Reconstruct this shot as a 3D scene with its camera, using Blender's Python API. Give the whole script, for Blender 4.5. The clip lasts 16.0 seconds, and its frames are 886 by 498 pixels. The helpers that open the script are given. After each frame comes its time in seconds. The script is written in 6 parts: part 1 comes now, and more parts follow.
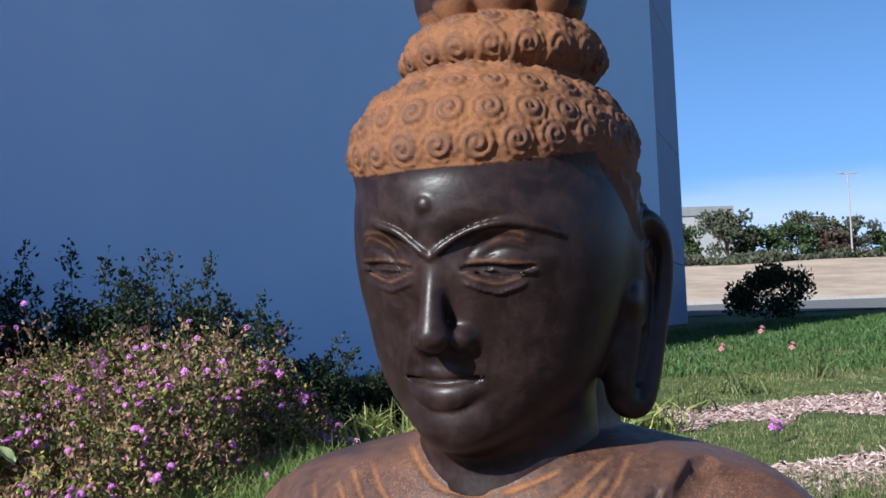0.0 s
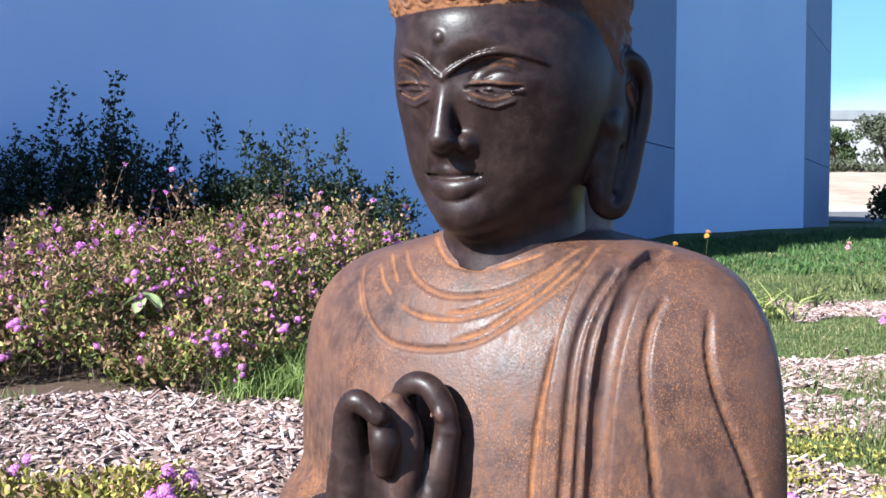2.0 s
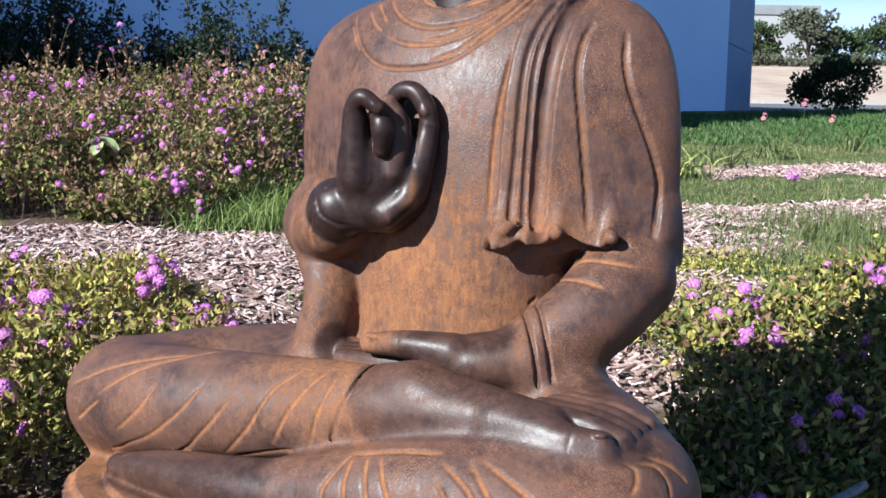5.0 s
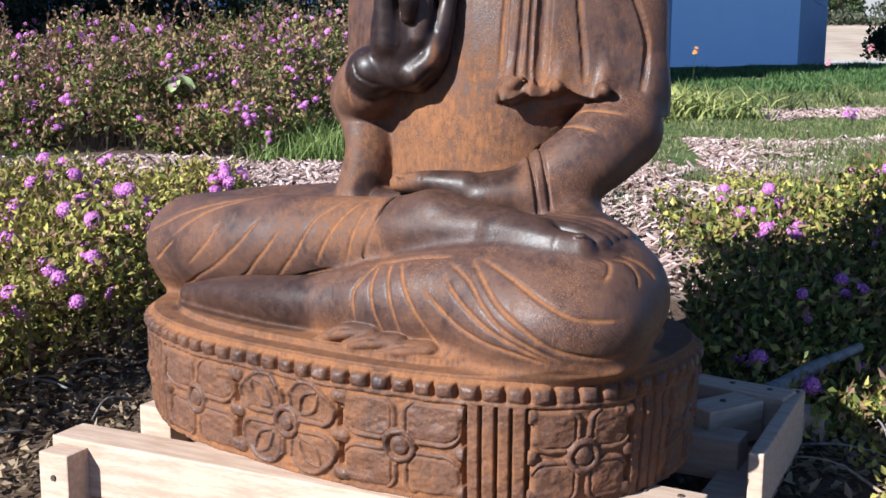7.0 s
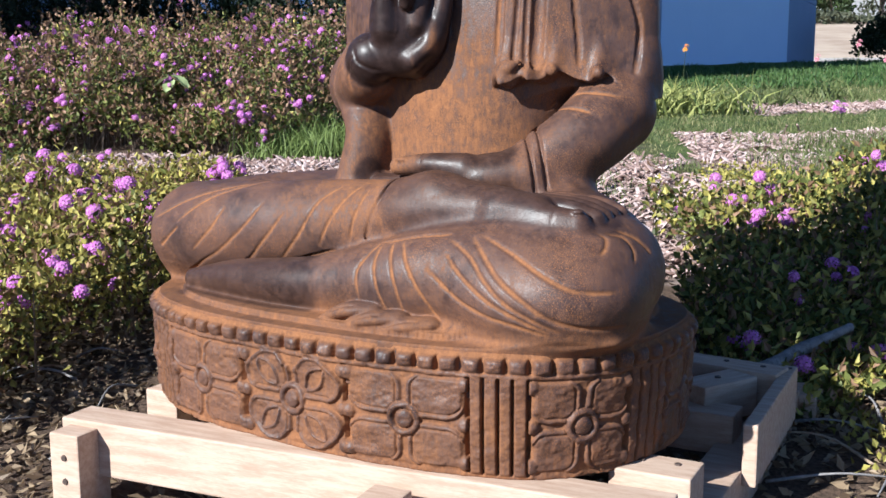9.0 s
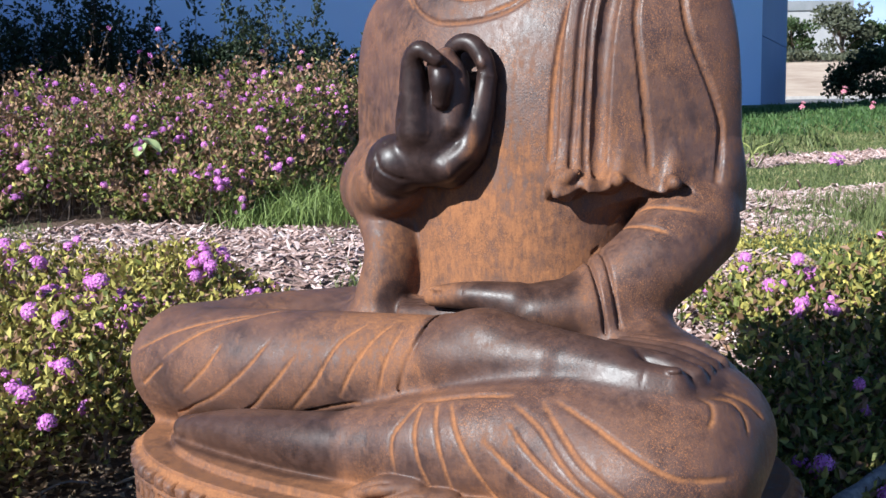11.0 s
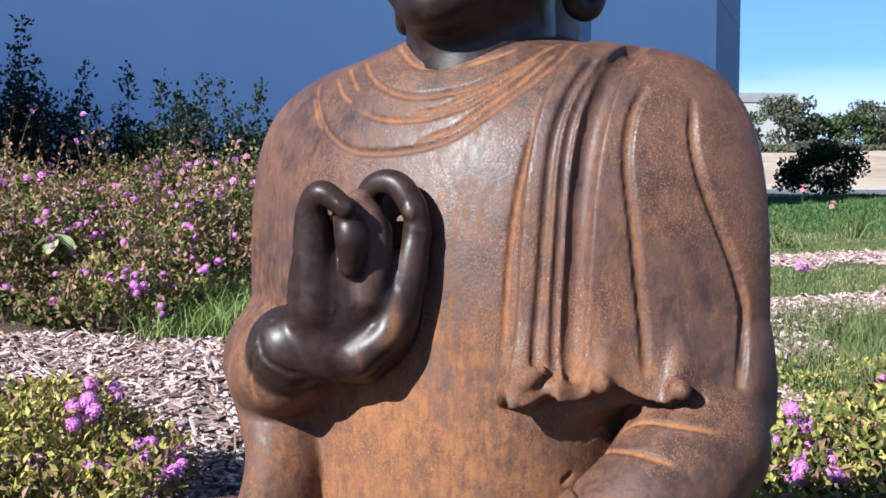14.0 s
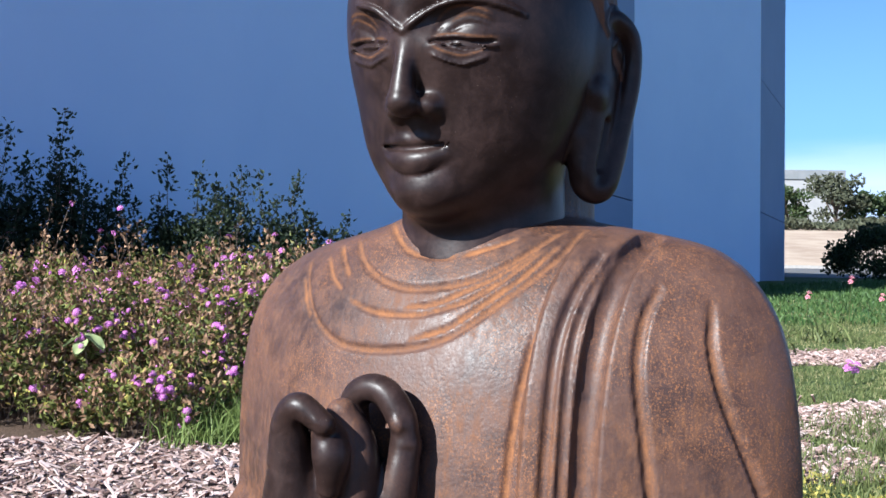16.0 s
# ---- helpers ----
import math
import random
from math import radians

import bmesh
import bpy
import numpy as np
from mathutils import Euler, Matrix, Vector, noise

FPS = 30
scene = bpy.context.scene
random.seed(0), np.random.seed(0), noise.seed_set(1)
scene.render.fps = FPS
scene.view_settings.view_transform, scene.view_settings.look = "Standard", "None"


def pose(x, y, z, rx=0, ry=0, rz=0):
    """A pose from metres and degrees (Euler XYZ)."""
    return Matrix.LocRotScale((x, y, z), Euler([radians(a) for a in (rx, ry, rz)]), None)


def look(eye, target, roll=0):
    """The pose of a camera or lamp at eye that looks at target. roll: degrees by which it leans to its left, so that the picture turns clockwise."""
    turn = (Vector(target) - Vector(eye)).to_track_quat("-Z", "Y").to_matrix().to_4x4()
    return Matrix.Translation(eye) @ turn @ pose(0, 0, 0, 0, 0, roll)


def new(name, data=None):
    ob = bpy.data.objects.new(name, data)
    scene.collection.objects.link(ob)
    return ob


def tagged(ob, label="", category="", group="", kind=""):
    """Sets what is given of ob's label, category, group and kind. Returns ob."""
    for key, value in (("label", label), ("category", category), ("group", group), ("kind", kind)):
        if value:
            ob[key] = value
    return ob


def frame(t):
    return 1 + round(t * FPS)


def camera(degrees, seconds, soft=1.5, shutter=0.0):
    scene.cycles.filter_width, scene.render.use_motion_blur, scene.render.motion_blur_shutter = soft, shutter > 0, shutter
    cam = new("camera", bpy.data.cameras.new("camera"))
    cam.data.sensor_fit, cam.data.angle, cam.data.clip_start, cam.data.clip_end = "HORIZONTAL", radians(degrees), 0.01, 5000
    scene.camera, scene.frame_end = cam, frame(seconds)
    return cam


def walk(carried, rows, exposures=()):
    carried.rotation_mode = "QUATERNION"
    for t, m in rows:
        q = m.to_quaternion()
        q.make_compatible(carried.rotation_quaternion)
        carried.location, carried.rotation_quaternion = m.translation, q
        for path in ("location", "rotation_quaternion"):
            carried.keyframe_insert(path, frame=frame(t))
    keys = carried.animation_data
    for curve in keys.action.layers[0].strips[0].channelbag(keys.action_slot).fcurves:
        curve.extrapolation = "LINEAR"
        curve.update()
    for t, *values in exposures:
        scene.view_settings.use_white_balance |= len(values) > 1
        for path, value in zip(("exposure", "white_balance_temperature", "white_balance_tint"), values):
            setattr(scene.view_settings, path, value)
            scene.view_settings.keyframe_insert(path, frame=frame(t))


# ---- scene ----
cam = camera(45.0, 16.0, 1.6)
PATH = [
    (0, (-0.002, -1.045, 1.509), (0.139, 0.946, 1.645), -2.2),
    (0.5, (0.075, -1.097, 1.49), (0.129, 0.899, 1.61), -2.6),
    (1, (0.099, -1.171, 1.466), (0.073, 0.827, 1.543), -1.4),
    (1.5, (0.121, -1.269, 1.43), (0.032, 0.729, 1.443), -0.1),
    (2, (0.151, -1.365, 1.391), (0.026, 0.63, 1.335), 0.3),
    (2.5, (0.186, -1.454, 1.359), (-0.029, 0.532, 1.262), 0.1),
    (3, (0.211, -1.522, 1.322), (0.029, 0.464, 1.182), -0.2),
    (3.5, (0.139, -1.575, 1.257), (0.082, 0.416, 1.073), 0.9),
    (4, (0.094, -1.638, 1.207), (0.107, 0.35, 0.993), 1.5),
    (4.2, (0.08, -1.683, 1.191), (0.125, 0.303, 0.958), 1.3),
    (6.3, (0.161, -2.061, 1.01), (0.07, -0.082, 0.736), 0.5),
    (6.5, (0.181, -2.101, 0.985), (0.08, -0.126, 0.69), 0.6),
    (7, (0.204, -2.186, 0.947), (0.078, -0.215, 0.631), 0.4),
    (7.5, (0.213, -2.235, 0.931), (0.064, -0.266, 0.615), 0.9),
    (8, (0.222, -2.277, 0.907), (0.075, -0.309, 0.585), 0.8),
    (8.2, (0.231, -2.294, 0.905), (0.088, -0.326, 0.575), 0.5),
    (10.3, (0.098, -1.997, 1.004), (0.009, -0.016, 0.744), -0.4),
    (10.5, (0.092, -1.948, 1.028), (-0.007, 0.033, 0.772), -0.4),
    (11, (0.04, -1.848, 1.036), (-0.013, 0.137, 0.797), -0.8),
    (11.5, (0.006, -1.725, 1.038), (0.009, 0.263, 0.816), -0.3),
    (12, (-0.035, -1.619, 1.055), (0.025, 0.369, 0.847), 0.1),
    (12.5, (-0.024, -1.552, 1.073), (0.09, 0.436, 0.885), 0.3),
    (13, (0.013, -1.461, 1.084), (0.158, 0.528, 0.931), 0.5),
    (13.5, (0.047, -1.37, 1.107), (0.141, 0.624, 0.983), 0.4),
    (14, (0.077, -1.288, 1.147), (0.115, 0.709, 1.058), 0.3),
    (14.5, (0.097, -1.225, 1.192), (0.129, 0.774, 1.134), 0.2),
    (15, (0.118, -1.193, 1.237), (0.116, 0.807, 1.219), 0.25),
    (15.5, (0.138, -1.167, 1.281), (0.085, 0.832, 1.291), 0.3),
    (16, (0.137, -1.162, 1.3), (0.091, 0.837, 1.349), 0.7),
]
EXPOSURES = [(0.0, 0.2), (0.5, 0.61), (1.0, 0.97), (1.5, 1.08), (2.5, 0.98), (4.0, 0.74), (6.5, 0.57), (8.2, 0.49), (10.5, 0.56), (12.0, 0.53), (13.0, 0.57), (14.0, 0.64), (15.0, 0.72), (16.0, 0.74)]
walk(cam, [(t, look(eye, target, roll)) for t, eye, target, roll in PATH], [(t, stops, 5250, 8) for t, stops in EXPOSURES])

# ---- world, sun, exposure ----
SUN = Vector((-0.622, -0.560, 0.515)).normalized()
world = bpy.data.worlds.new("sky")
scene.world = world
world.use_nodes = True
wn = world.node_tree
wn.nodes.clear()
w_out = wn.nodes.new("ShaderNodeOutputWorld")
w_bg = wn.nodes.new("ShaderNodeBackground")
w_sky = wn.nodes.new("ShaderNodeTexSky")
w_sky.sky_type = "NISHITA"
w_sky.sun_disc = False
w_sky.sun_elevation = math.asin(SUN.z)
w_sky.sun_rotation = math.atan2(SUN.x, SUN.y)
w_sky.air_density, w_sky.dust_density, w_sky.ozone_density = 1.0, 0.3, 4.0
w_bg.inputs[1].default_value = 0.050
# thin bright cloud low in the sky
w_co = wn.nodes.new("ShaderNodeTexCoord")
w_map = wn.nodes.new("ShaderNodeMapping")
w_map.inputs["Scale"].default_value = (2.2, 2.2, 13.0)
w_no = wn.nodes.new("ShaderNodeTexNoise")
w_no.inputs["Scale"].default_value, w_no.inputs["Detail"].default_value, w_no.inputs["Roughness"].default_value = 1.6, 5.0, 0.55
w_sep = wn.nodes.new("ShaderNodeSeparateXYZ")
w_low = wn.nodes.new("ShaderNodeMapRange")
w_den = wn.nodes.new("ShaderNodeMapRange")
w_mul = wn.nodes.new("ShaderNodeMath")
w_mul.operation = "MULTIPLY"
w_mix = wn.nodes.new("ShaderNodeMix")
w_mix.data_type = "RGBA"
w_mix.inputs[7].default_value = (13.0, 14.0, 16.5, 1)
for node, vals in ((w_low, (0.085, 0.128, 1.0, 0.0)), (w_den, (0.32, 0.56, 0.0, 0.80))):
    for k, v in zip((1, 2, 3, 4), vals):
        node.inputs[k].default_value = v
wn.links.new(w_co.outputs["Generated"], w_map.inputs[0])
wn.links.new(w_map.outputs[0], w_no.inputs["Vector"])
wn.links.new(w_co.outputs["Generated"], w_sep.inputs[0])
wn.links.new(w_sep.outputs[2], w_low.inputs[0])
wn.links.new(w_no.outputs["Fac"], w_den.inputs[0])
wn.links.new(w_low.outputs[0], w_mul.inputs[0])
wn.links.new(w_den.outputs[0], w_mul.inputs[1])
wn.links.new(w_mul.outputs[0], w_mix.inputs[0])
# pale blue haze above the horizon
w_haze = wn.nodes.new("ShaderNodeMapRange")
for k, v in zip((1, 2, 3, 4), (0.0, 0.45, 0.60, 0.0)):
    w_haze.inputs[k].default_value = v
w_mix2 = wn.nodes.new("ShaderNodeMix")
w_mix2.data_type = "RGBA"
w_mix2.inputs[7].default_value = (6.6, 12.4, 23.5, 1)
wn.links.new(w_sep.outputs[2], w_haze.inputs[0])
wn.links.new(w_haze.outputs[0], w_mix2.inputs[0])
wn.links.new(w_mix2.outputs[2], w_mix.inputs[6])
wn.links.new(w_sky.outputs[0], w_mix2.inputs[6])
wn.links.new(w_mix.outputs[2], w_bg.inputs[0])
wn.links.new(w_bg.outputs[0], w_out.inputs[0])
sun = new("sun", bpy.data.lights.new("sun", "SUN"))
sun.data.energy, sun.data.angle, sun.data.color = 7.8, radians(0.53), (1.0, 0.89, 0.73)
sun.matrix_world = look(SUN * 30, (0, 0, 0))


# ---- materials ----
class Nodes:
    """A small builder for node materials."""

    def __init__(self, name):
        self.mat = bpy.data.materials.new(name)
        self.mat.use_nodes = True
        self.t = self.mat.node_tree
        self.bsdf = self.t.nodes["Principled BSDF"]

    def put(self, socket, value):
        if isinstance(value, bpy.types.NodeSocket):
            self.t.links.new(value, socket)
        elif isinstance(value, (tuple, list)) and len(value) == 3 and socket.type == "RGBA":
            socket.default_value = (*value, 1)
        else:
            socket.default_value = value

    def coord(self, kind="Object"):
        return self.t.nodes.new("ShaderNodeTexCoord").outputs[kind]

    def scaled(self, vec, s):
        n = self.t.nodes.new("ShaderNodeMapping")
        n.inputs["Scale"].default_value = s
        self.put(n.inputs[0], vec)
        return n.outputs[0]

    def noise(self, vec, scale, detail=4.0, rough=0.6, distort=0.0):
        n = self.t.nodes.new("ShaderNodeTexNoise")
        self.put(n.inputs["Vector"], vec)
        n.inputs["Scale"].default_value = scale
        n.inputs["Detail"].default_value = detail
        n.inputs["Roughness"].default_value = rough
        n.inputs["Distortion"].default_value = distort
        return n.outputs["Fac"]

    def voronoi(self, vec, scale, out="Distance", feature="F1"):
        n = self.t.nodes.new("ShaderNodeTexVoronoi")
        n.feature = feature
        self.put(n.inputs["Vector"], vec)
        n.inputs["Scale"].default_value = scale
        return n.outputs[out]

    def ramp(self, fac, lo, hi, a=0.0, b=1.0):
        n = self.t.nodes.new("ShaderNodeMapRange")
        n.interpolation_type = "SMOOTHSTEP"
        self.put(n.inputs[0], fac)
        for k, v in zip((1, 2, 3, 4), (lo, hi, a, b)):
            n.inputs[k].default_value = v
        return n.outputs[0]

    def math(self, op, a, b=0.0):
        n = self.t.nodes.new("ShaderNodeMath")
        n.operation = op
        self.put(n.inputs[0], a)
        self.put(n.inputs[1], b)
        return n.outputs[0]

    def mix(self, fac, a, b):
        n = self.t.nodes.new("ShaderNodeMix")
        n.data_type = "RGBA"
        self.put(n.inputs[0], fac)
        self.put(n.inputs[6], a)
        self.put(n.inputs[7], b)
        return n.outputs[2]

    def attr(self, name):
        n = self.t.nodes.new("ShaderNodeAttribute")
        n.attribute_name = name
        return n.outputs["Fac"]

    def island(self):
        return self.t.nodes.new("ShaderNodeNewGeometry").outputs["Random Per Island"]

    def object_random(self):
        return self.t.nodes.new("ShaderNodeObjectInfo").outputs["Random"]

    def bump(self, height, strength, dist, after=None):
        n = self.t.nodes.new("ShaderNodeBump")
        n.inputs["Strength"].default_value = strength
        n.inputs["Distance"].default_value = dist
        self.put(n.inputs["Height"], height)
        if after is not None:
            self.put(n.inputs["Normal"], after)
        return n.outputs[0]

    def done(self, color, rough=0.7, normal=None, spec=0.5, metal=0.0):
        self.put(self.bsdf.inputs["Base Color"], color)
        self.put(self.bsdf.inputs["Roughness"], rough)
        self.put(self.bsdf.inputs["Specular IOR Level"], spec)
        self.put(self.bsdf.inputs["Metallic"], metal)
        if normal is not None:
            self.put(self.bsdf.inputs["Normal"], normal)
        return self.mat


def stone_material():
    n = Nodes("patinated_stone")
    co = n.coord()
    rust, dark = n.attr("rust"), n.attr("dark")
    big = n.noise(co, 5.0, 5, 0.65)
    mid = n.noise(co, 38.0, 6, 0.7, 0.4)
    fine = n.noise(co, 260.0, 4, 0.7)
    pits = n.voronoi(co, 190.0)
    patch = n.noise(co, 13.0, 5, 0.7, 0.6)
    robe = n.mix(n.ramp(n.math("ADD", n.math("MULTIPLY", big, 0.6), n.math("MULTIPLY", patch, 0.4)), 0.40, 0.60), (0.032, 0.0195, 0.0185), (0.086, 0.046, 0.0345))
    robe = n.mix(n.ramp(mid, 0.42, 0.60, 0.0, 0.6), robe, (0.074, 0.043, 0.036))
    grit = n.math("MULTIPLY", n.ramp(n.noise(co, 400.0, 3, 0.75), 0.48, 0.64, 0.0, 0.72), n.ramp(n.noise(co, 7.0, 4, 0.6), 0.38, 0.62))
    grit = n.math("MULTIPLY", grit, n.math("ADD", n.attr("mottle"), 0.50))
    scratch = n.noise(n.scaled(co, (420.0, 420.0, 130.0)), 1.0, 3, 0.8)
    grit = n.math("MULTIPLY", grit, n.ramp(scratch, 0.38, 0.62, 0.35, 1.15))
    robe = n.mix(grit, robe, (0.31, 0.128, 0.046))
    skin = n.mix(n.ramp(mid, 0.35, 0.75), (0.0125, 0.0074, 0.0070), (0.036, 0.0215, 0.0190))
    base = n.mix(dark, robe, skin)
    streak = n.math("ADD", n.math("MULTIPLY", n.noise(n.scaled(co, (120.0, 120.0, 34.0)), 1.0, 5, 0.75), 0.55), n.math("MULTIPLY", n.noise(co, 9.0, 5, 0.65), 0.45))
    worn = n.math("ADD", rust, n.math("MULTIPLY", n.ramp(streak, 0.34, 0.76), n.attr("mottle")))
    worn = n.math("MULTIPLY", worn, n.ramp(n.math("ADD", mid, n.math("MULTIPLY", fine, 0.35)), 0.34, 0.86, 0.55, 1.2))
    orange = n.mix(fine, (0.175, 0.074, 0.033), (0.31, 0.142, 0.060))
    color = n.mix(n.ramp(worn, 0.02, 0.95), base, orange)
    speck = n.math("MULTIPLY", n.ramp(n.noise(co, 420.0, 2, 0.5), 0.72, 0.80), 0.35)
    color = n.mix(n.math("MULTIPLY", speck, 0.6), color, (0.36, 0.30, 0.25))
    rough = n.math("ADD", n.ramp(worn, 0.0, 0.7, 0.42, 0.9), n.math("MULTIPLY", n.math("SUBTRACT", mid, 0.5), 0.25))
    rough = n.math("SUBTRACT", rough, n.math("MULTIPLY", dark, 0.04))
    coarse = n.math("SUBTRACT", 1.0, n.math("MULTIPLY", dark, 0.75))
    nrm = n.bump(n.math("MULTIPLY", mid, coarse), 0.18, 0.004)
    nrm = n.bump(n.math("MULTIPLY", n.math("ADD", fine, n.math("MULTIPLY", pits, -0.5)), coarse), 0.30, 0.0012, nrm)
    return n.done(color, rough, nrm, n.math("SUBTRACT", n.ramp(worn, 0.0, 0.6, 0.40, 0.12), n.math("MULTIPLY", dark, 0.14)))


def wall_material(name, low, high, stain):
    n = Nodes(name)
    co = n.coord()
    big = n.noise(co, 0.35, 4, 0.6)
    mid = n.noise(n.scaled(co, (1.0, 1.0, 0.25)), 2.5, 5, 0.65)
    fine = n.noise(co, 60.0, 3, 0.6)
    c = n.mix(n.ramp(big, 0.3, 0.7), low, high)
    c = n.mix(n.ramp(mid, 0.5, 0.8, 0.0, 0.25), c, stain)
    return n.done(c, 0.8, n.bump(fine, 0.2, 0.004), 0.3)


def ground_material():
    n = Nodes("ground")
    co = n.coord()
    big = n.noise(co, 0.8, 5, 0.6)
    mid = n.noise(co, 9.0, 6, 0.7)
    fine = n.noise(co, 90.0, 5, 0.7)
    soil = n.mix(n.ramp(fine, 0.3, 0.7), (0.046, 0.031, 0.022), (0.155, 0.105, 0.074))
    green = n.mix(n.ramp(mid, 0.35, 0.65), (0.045, 0.07, 0.02), (0.11, 0.14, 0.045))
    chips = n.mix(n.voronoi(n.scaled(co, (1.0, 2.2, 1.0)), 42.0, "Color"), (0.10, 0.07, 0.055), (0.30, 0.235, 0.20))
    c = n.mix(n.ramp(n.math("ADD", n.attr("grass"), n.math("MULTIPLY", n.math("SUBTRACT", big, 0.5), 0.8)), 0.35, 0.65), soil, green)
    c = n.mix(n.ramp(n.attr("mulch"), 0.3, 0.7), c, chips)
    sand = n.mix(n.ramp(n.noise(co, 0.25, 6, 0.65), 0.35, 0.65), (0.33, 0.25, 0.19), (0.46, 0.37, 0.29))
    c = n.mix(n.attr("sand"), c, sand)
    return n.done(c, 0.95, n.bump(n.math("ADD", mid, fine), 0.6, 0.02), 0.2)


def leaf_material(name, dark, light, tip=None, rough=0.5):
    n = Nodes(name)
    r = n.island()
    c = n.mix(r, dark, light)
    if tip is not None:
        c = n.mix(n.ramp(n.attr("tip"), 0.55, 1.0), c, tip)
    m = n.done(c, rough, None, 0.2)
    # light that shines through the blade
    tr = n.t.nodes.new("ShaderNodeBsdfTranslucent")
    n.put(tr.inputs[0], c)
    mx = n.t.nodes.new("ShaderNodeMixShader")
    mx.inputs[0].default_value = 0.2
    out = n.t.nodes["Material Output"]
    n.t.links.new(n.bsdf.outputs[0], mx.inputs[1])
    n.t.links.new(tr.outputs[0], mx.inputs[2])
    n.t.links.new(mx.outputs[0], out.inputs[0])
    return m


def plain(name, a, b, scale=20.0, rough=0.7, bumpd=0.002, spec=0.4, stretch=(1, 1, 1), metal=0.0):
    n = Nodes(name)
    co = n.scaled(n.coord(), stretch)
    f = n.noise(co, scale, 6, 0.65)
    g = n.noise(co, scale * 7, 4, 0.6)
    c = n.mix(n.ramp(n.math("ADD", n.math("MULTIPLY", f, 0.7), n.math("MULTIPLY", g, 0.3)), 0.35, 0.65), a, b)
    return n.done(c, rough, n.bump(g, 0.4, bumpd), spec, metal)


def chip_material():
    n = Nodes("bark_chips")
    r = n.island()
    c = n.mix(n.ramp(r, 0.05, 0.60), (0.19, 0.115, 0.098), (0.50, 0.355, 0.32))
    c = n.mix(n.ramp(r, 0.55, 1.0), c, (0.72, 0.585, 0.56))
    g = n.noise(n.coord(), 120.0, 4, 0.6)
    return n.done(n.mix(n.math("MULTIPLY", g, 0.5), c, (0.2, 0.15, 0.12)), 0.85, n.bump(g, 0.4, 0.002), 0.3)


STONE = stone_material()
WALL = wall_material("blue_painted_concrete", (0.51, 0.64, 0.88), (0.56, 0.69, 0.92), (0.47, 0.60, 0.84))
# the wall's blue, darkened in colour to stand for shade on the side faces
SHADED_WALL = wall_material("shade_toned_blue_concrete", (0.20, 0.26, 0.40), (0.23, 0.29, 0.44), (0.18, 0.23, 0.36))
GROUND = ground_material()
CHIP = chip_material()
LANTANA_LEAF = leaf_material("lantana_leaf", (0.042, 0.052, 0.014), (0.190, 0.210, 0.056))
LANTANA_YELLOW = leaf_material("lantana_yellow_leaf", (0.15, 0.143, 0.034), (0.50, 0.43, 0.11))
LANTANA_RED = leaf_material("lantana_bronze_leaf", (0.11, 0.064, 0.036), (0.38, 0.235, 0.14))
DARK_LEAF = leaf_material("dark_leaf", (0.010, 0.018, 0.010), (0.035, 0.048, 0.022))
GRASS = leaf_material("grass_blade", (0.065, 0.086, 0.028), (0.180, 0.205, 0.078))
FRESHGRASS = leaf_material("fresh_grass_blade", (0.090, 0.130, 0.030), (0.210, 0.270, 0.080))
# grass green darkened to deepen the building's shade
SHADE_GRASS = leaf_material("shade_darkened_grass_blade", (0.035, 0.075, 0.022), (0.10, 0.16, 0.05))
DRYGRASS = leaf_material("dry_grass_blade", (0.16, 0.165, 0.07), (0.37, 0.335, 0.165))
LILY = leaf_material("strap_leaf", (0.11, 0.15, 0.04), (0.44, 0.44, 0.15))
PINK = leaf_material("pink_petal", (0.36, 0.09, 0.35), (0.70, 0.28, 0.66))
TWIG = plain("twig_bark", (0.10, 0.07, 0.05), (0.2, 0.15, 0.11), 60)
DRY_TWIG = plain("dry_twig", (0.25, 0.18, 0.12), (0.42, 0.32, 0.22), 50, 0.9)
TIMBER = plain("pine_timber", (0.39, 0.265, 0.19), (0.53, 0.40, 0.305), 9.0, 0.7, 0.001, 0.3, (1, 8, 8))


# ---- helpers for geometry ----
def mesh_object(name, verts, faces, mat, parent=None, smooth=False):
    me = bpy.data.meshes.new(name)
    if isinstance(verts, np.ndarray):
        verts = verts.tolist()
    if isinstance(faces, np.ndarray):
        faces = faces.tolist()
    me.from_pydata(verts, [], faces)
    if mat is not None:
        me.materials.append(mat)
    if smooth:
        me.polygons.foreach_set("use_smooth", np.ones(len(me.polygons), bool))
    me.update()
    ob = new(name, me)
    if parent is not None:
        ob.parent = parent
    return ob


def part(name, bm, mat, parent=None, label=""):
    me = bpy.data.meshes.new(name)
    bm.to_mesh(me)
    bm.free()
    me.materials.append(mat)
    ob = new(name, me)
    if parent is not None:
        ob.parent = parent
    return tagged(ob, label)


def empty(name, m=None):
    ob = new(name)
    ob.empty_display_size = 0.1
    if m is not None:
        ob.matrix_world = m
    return ob


def box_bm(size, at=(0, 0, 0), bevel=0.0, rot=None, jitter=0.0):
    bm = bmesh.new()
    bmesh.ops.create_cube(bm, size=1)
    bmesh.ops.scale(bm, vec=size, verts=bm.verts)
    if bevel:
        bmesh.ops.bevel(bm, geom=bm.edges[:], offset=bevel, segments=2, affect="EDGES", profile=0.6)
    if rot is not None:
        bmesh.ops.transform(bm, matrix=rot, verts=bm.verts)
    bmesh.ops.translate(bm, vec=at, verts=bm.verts)
    return bm


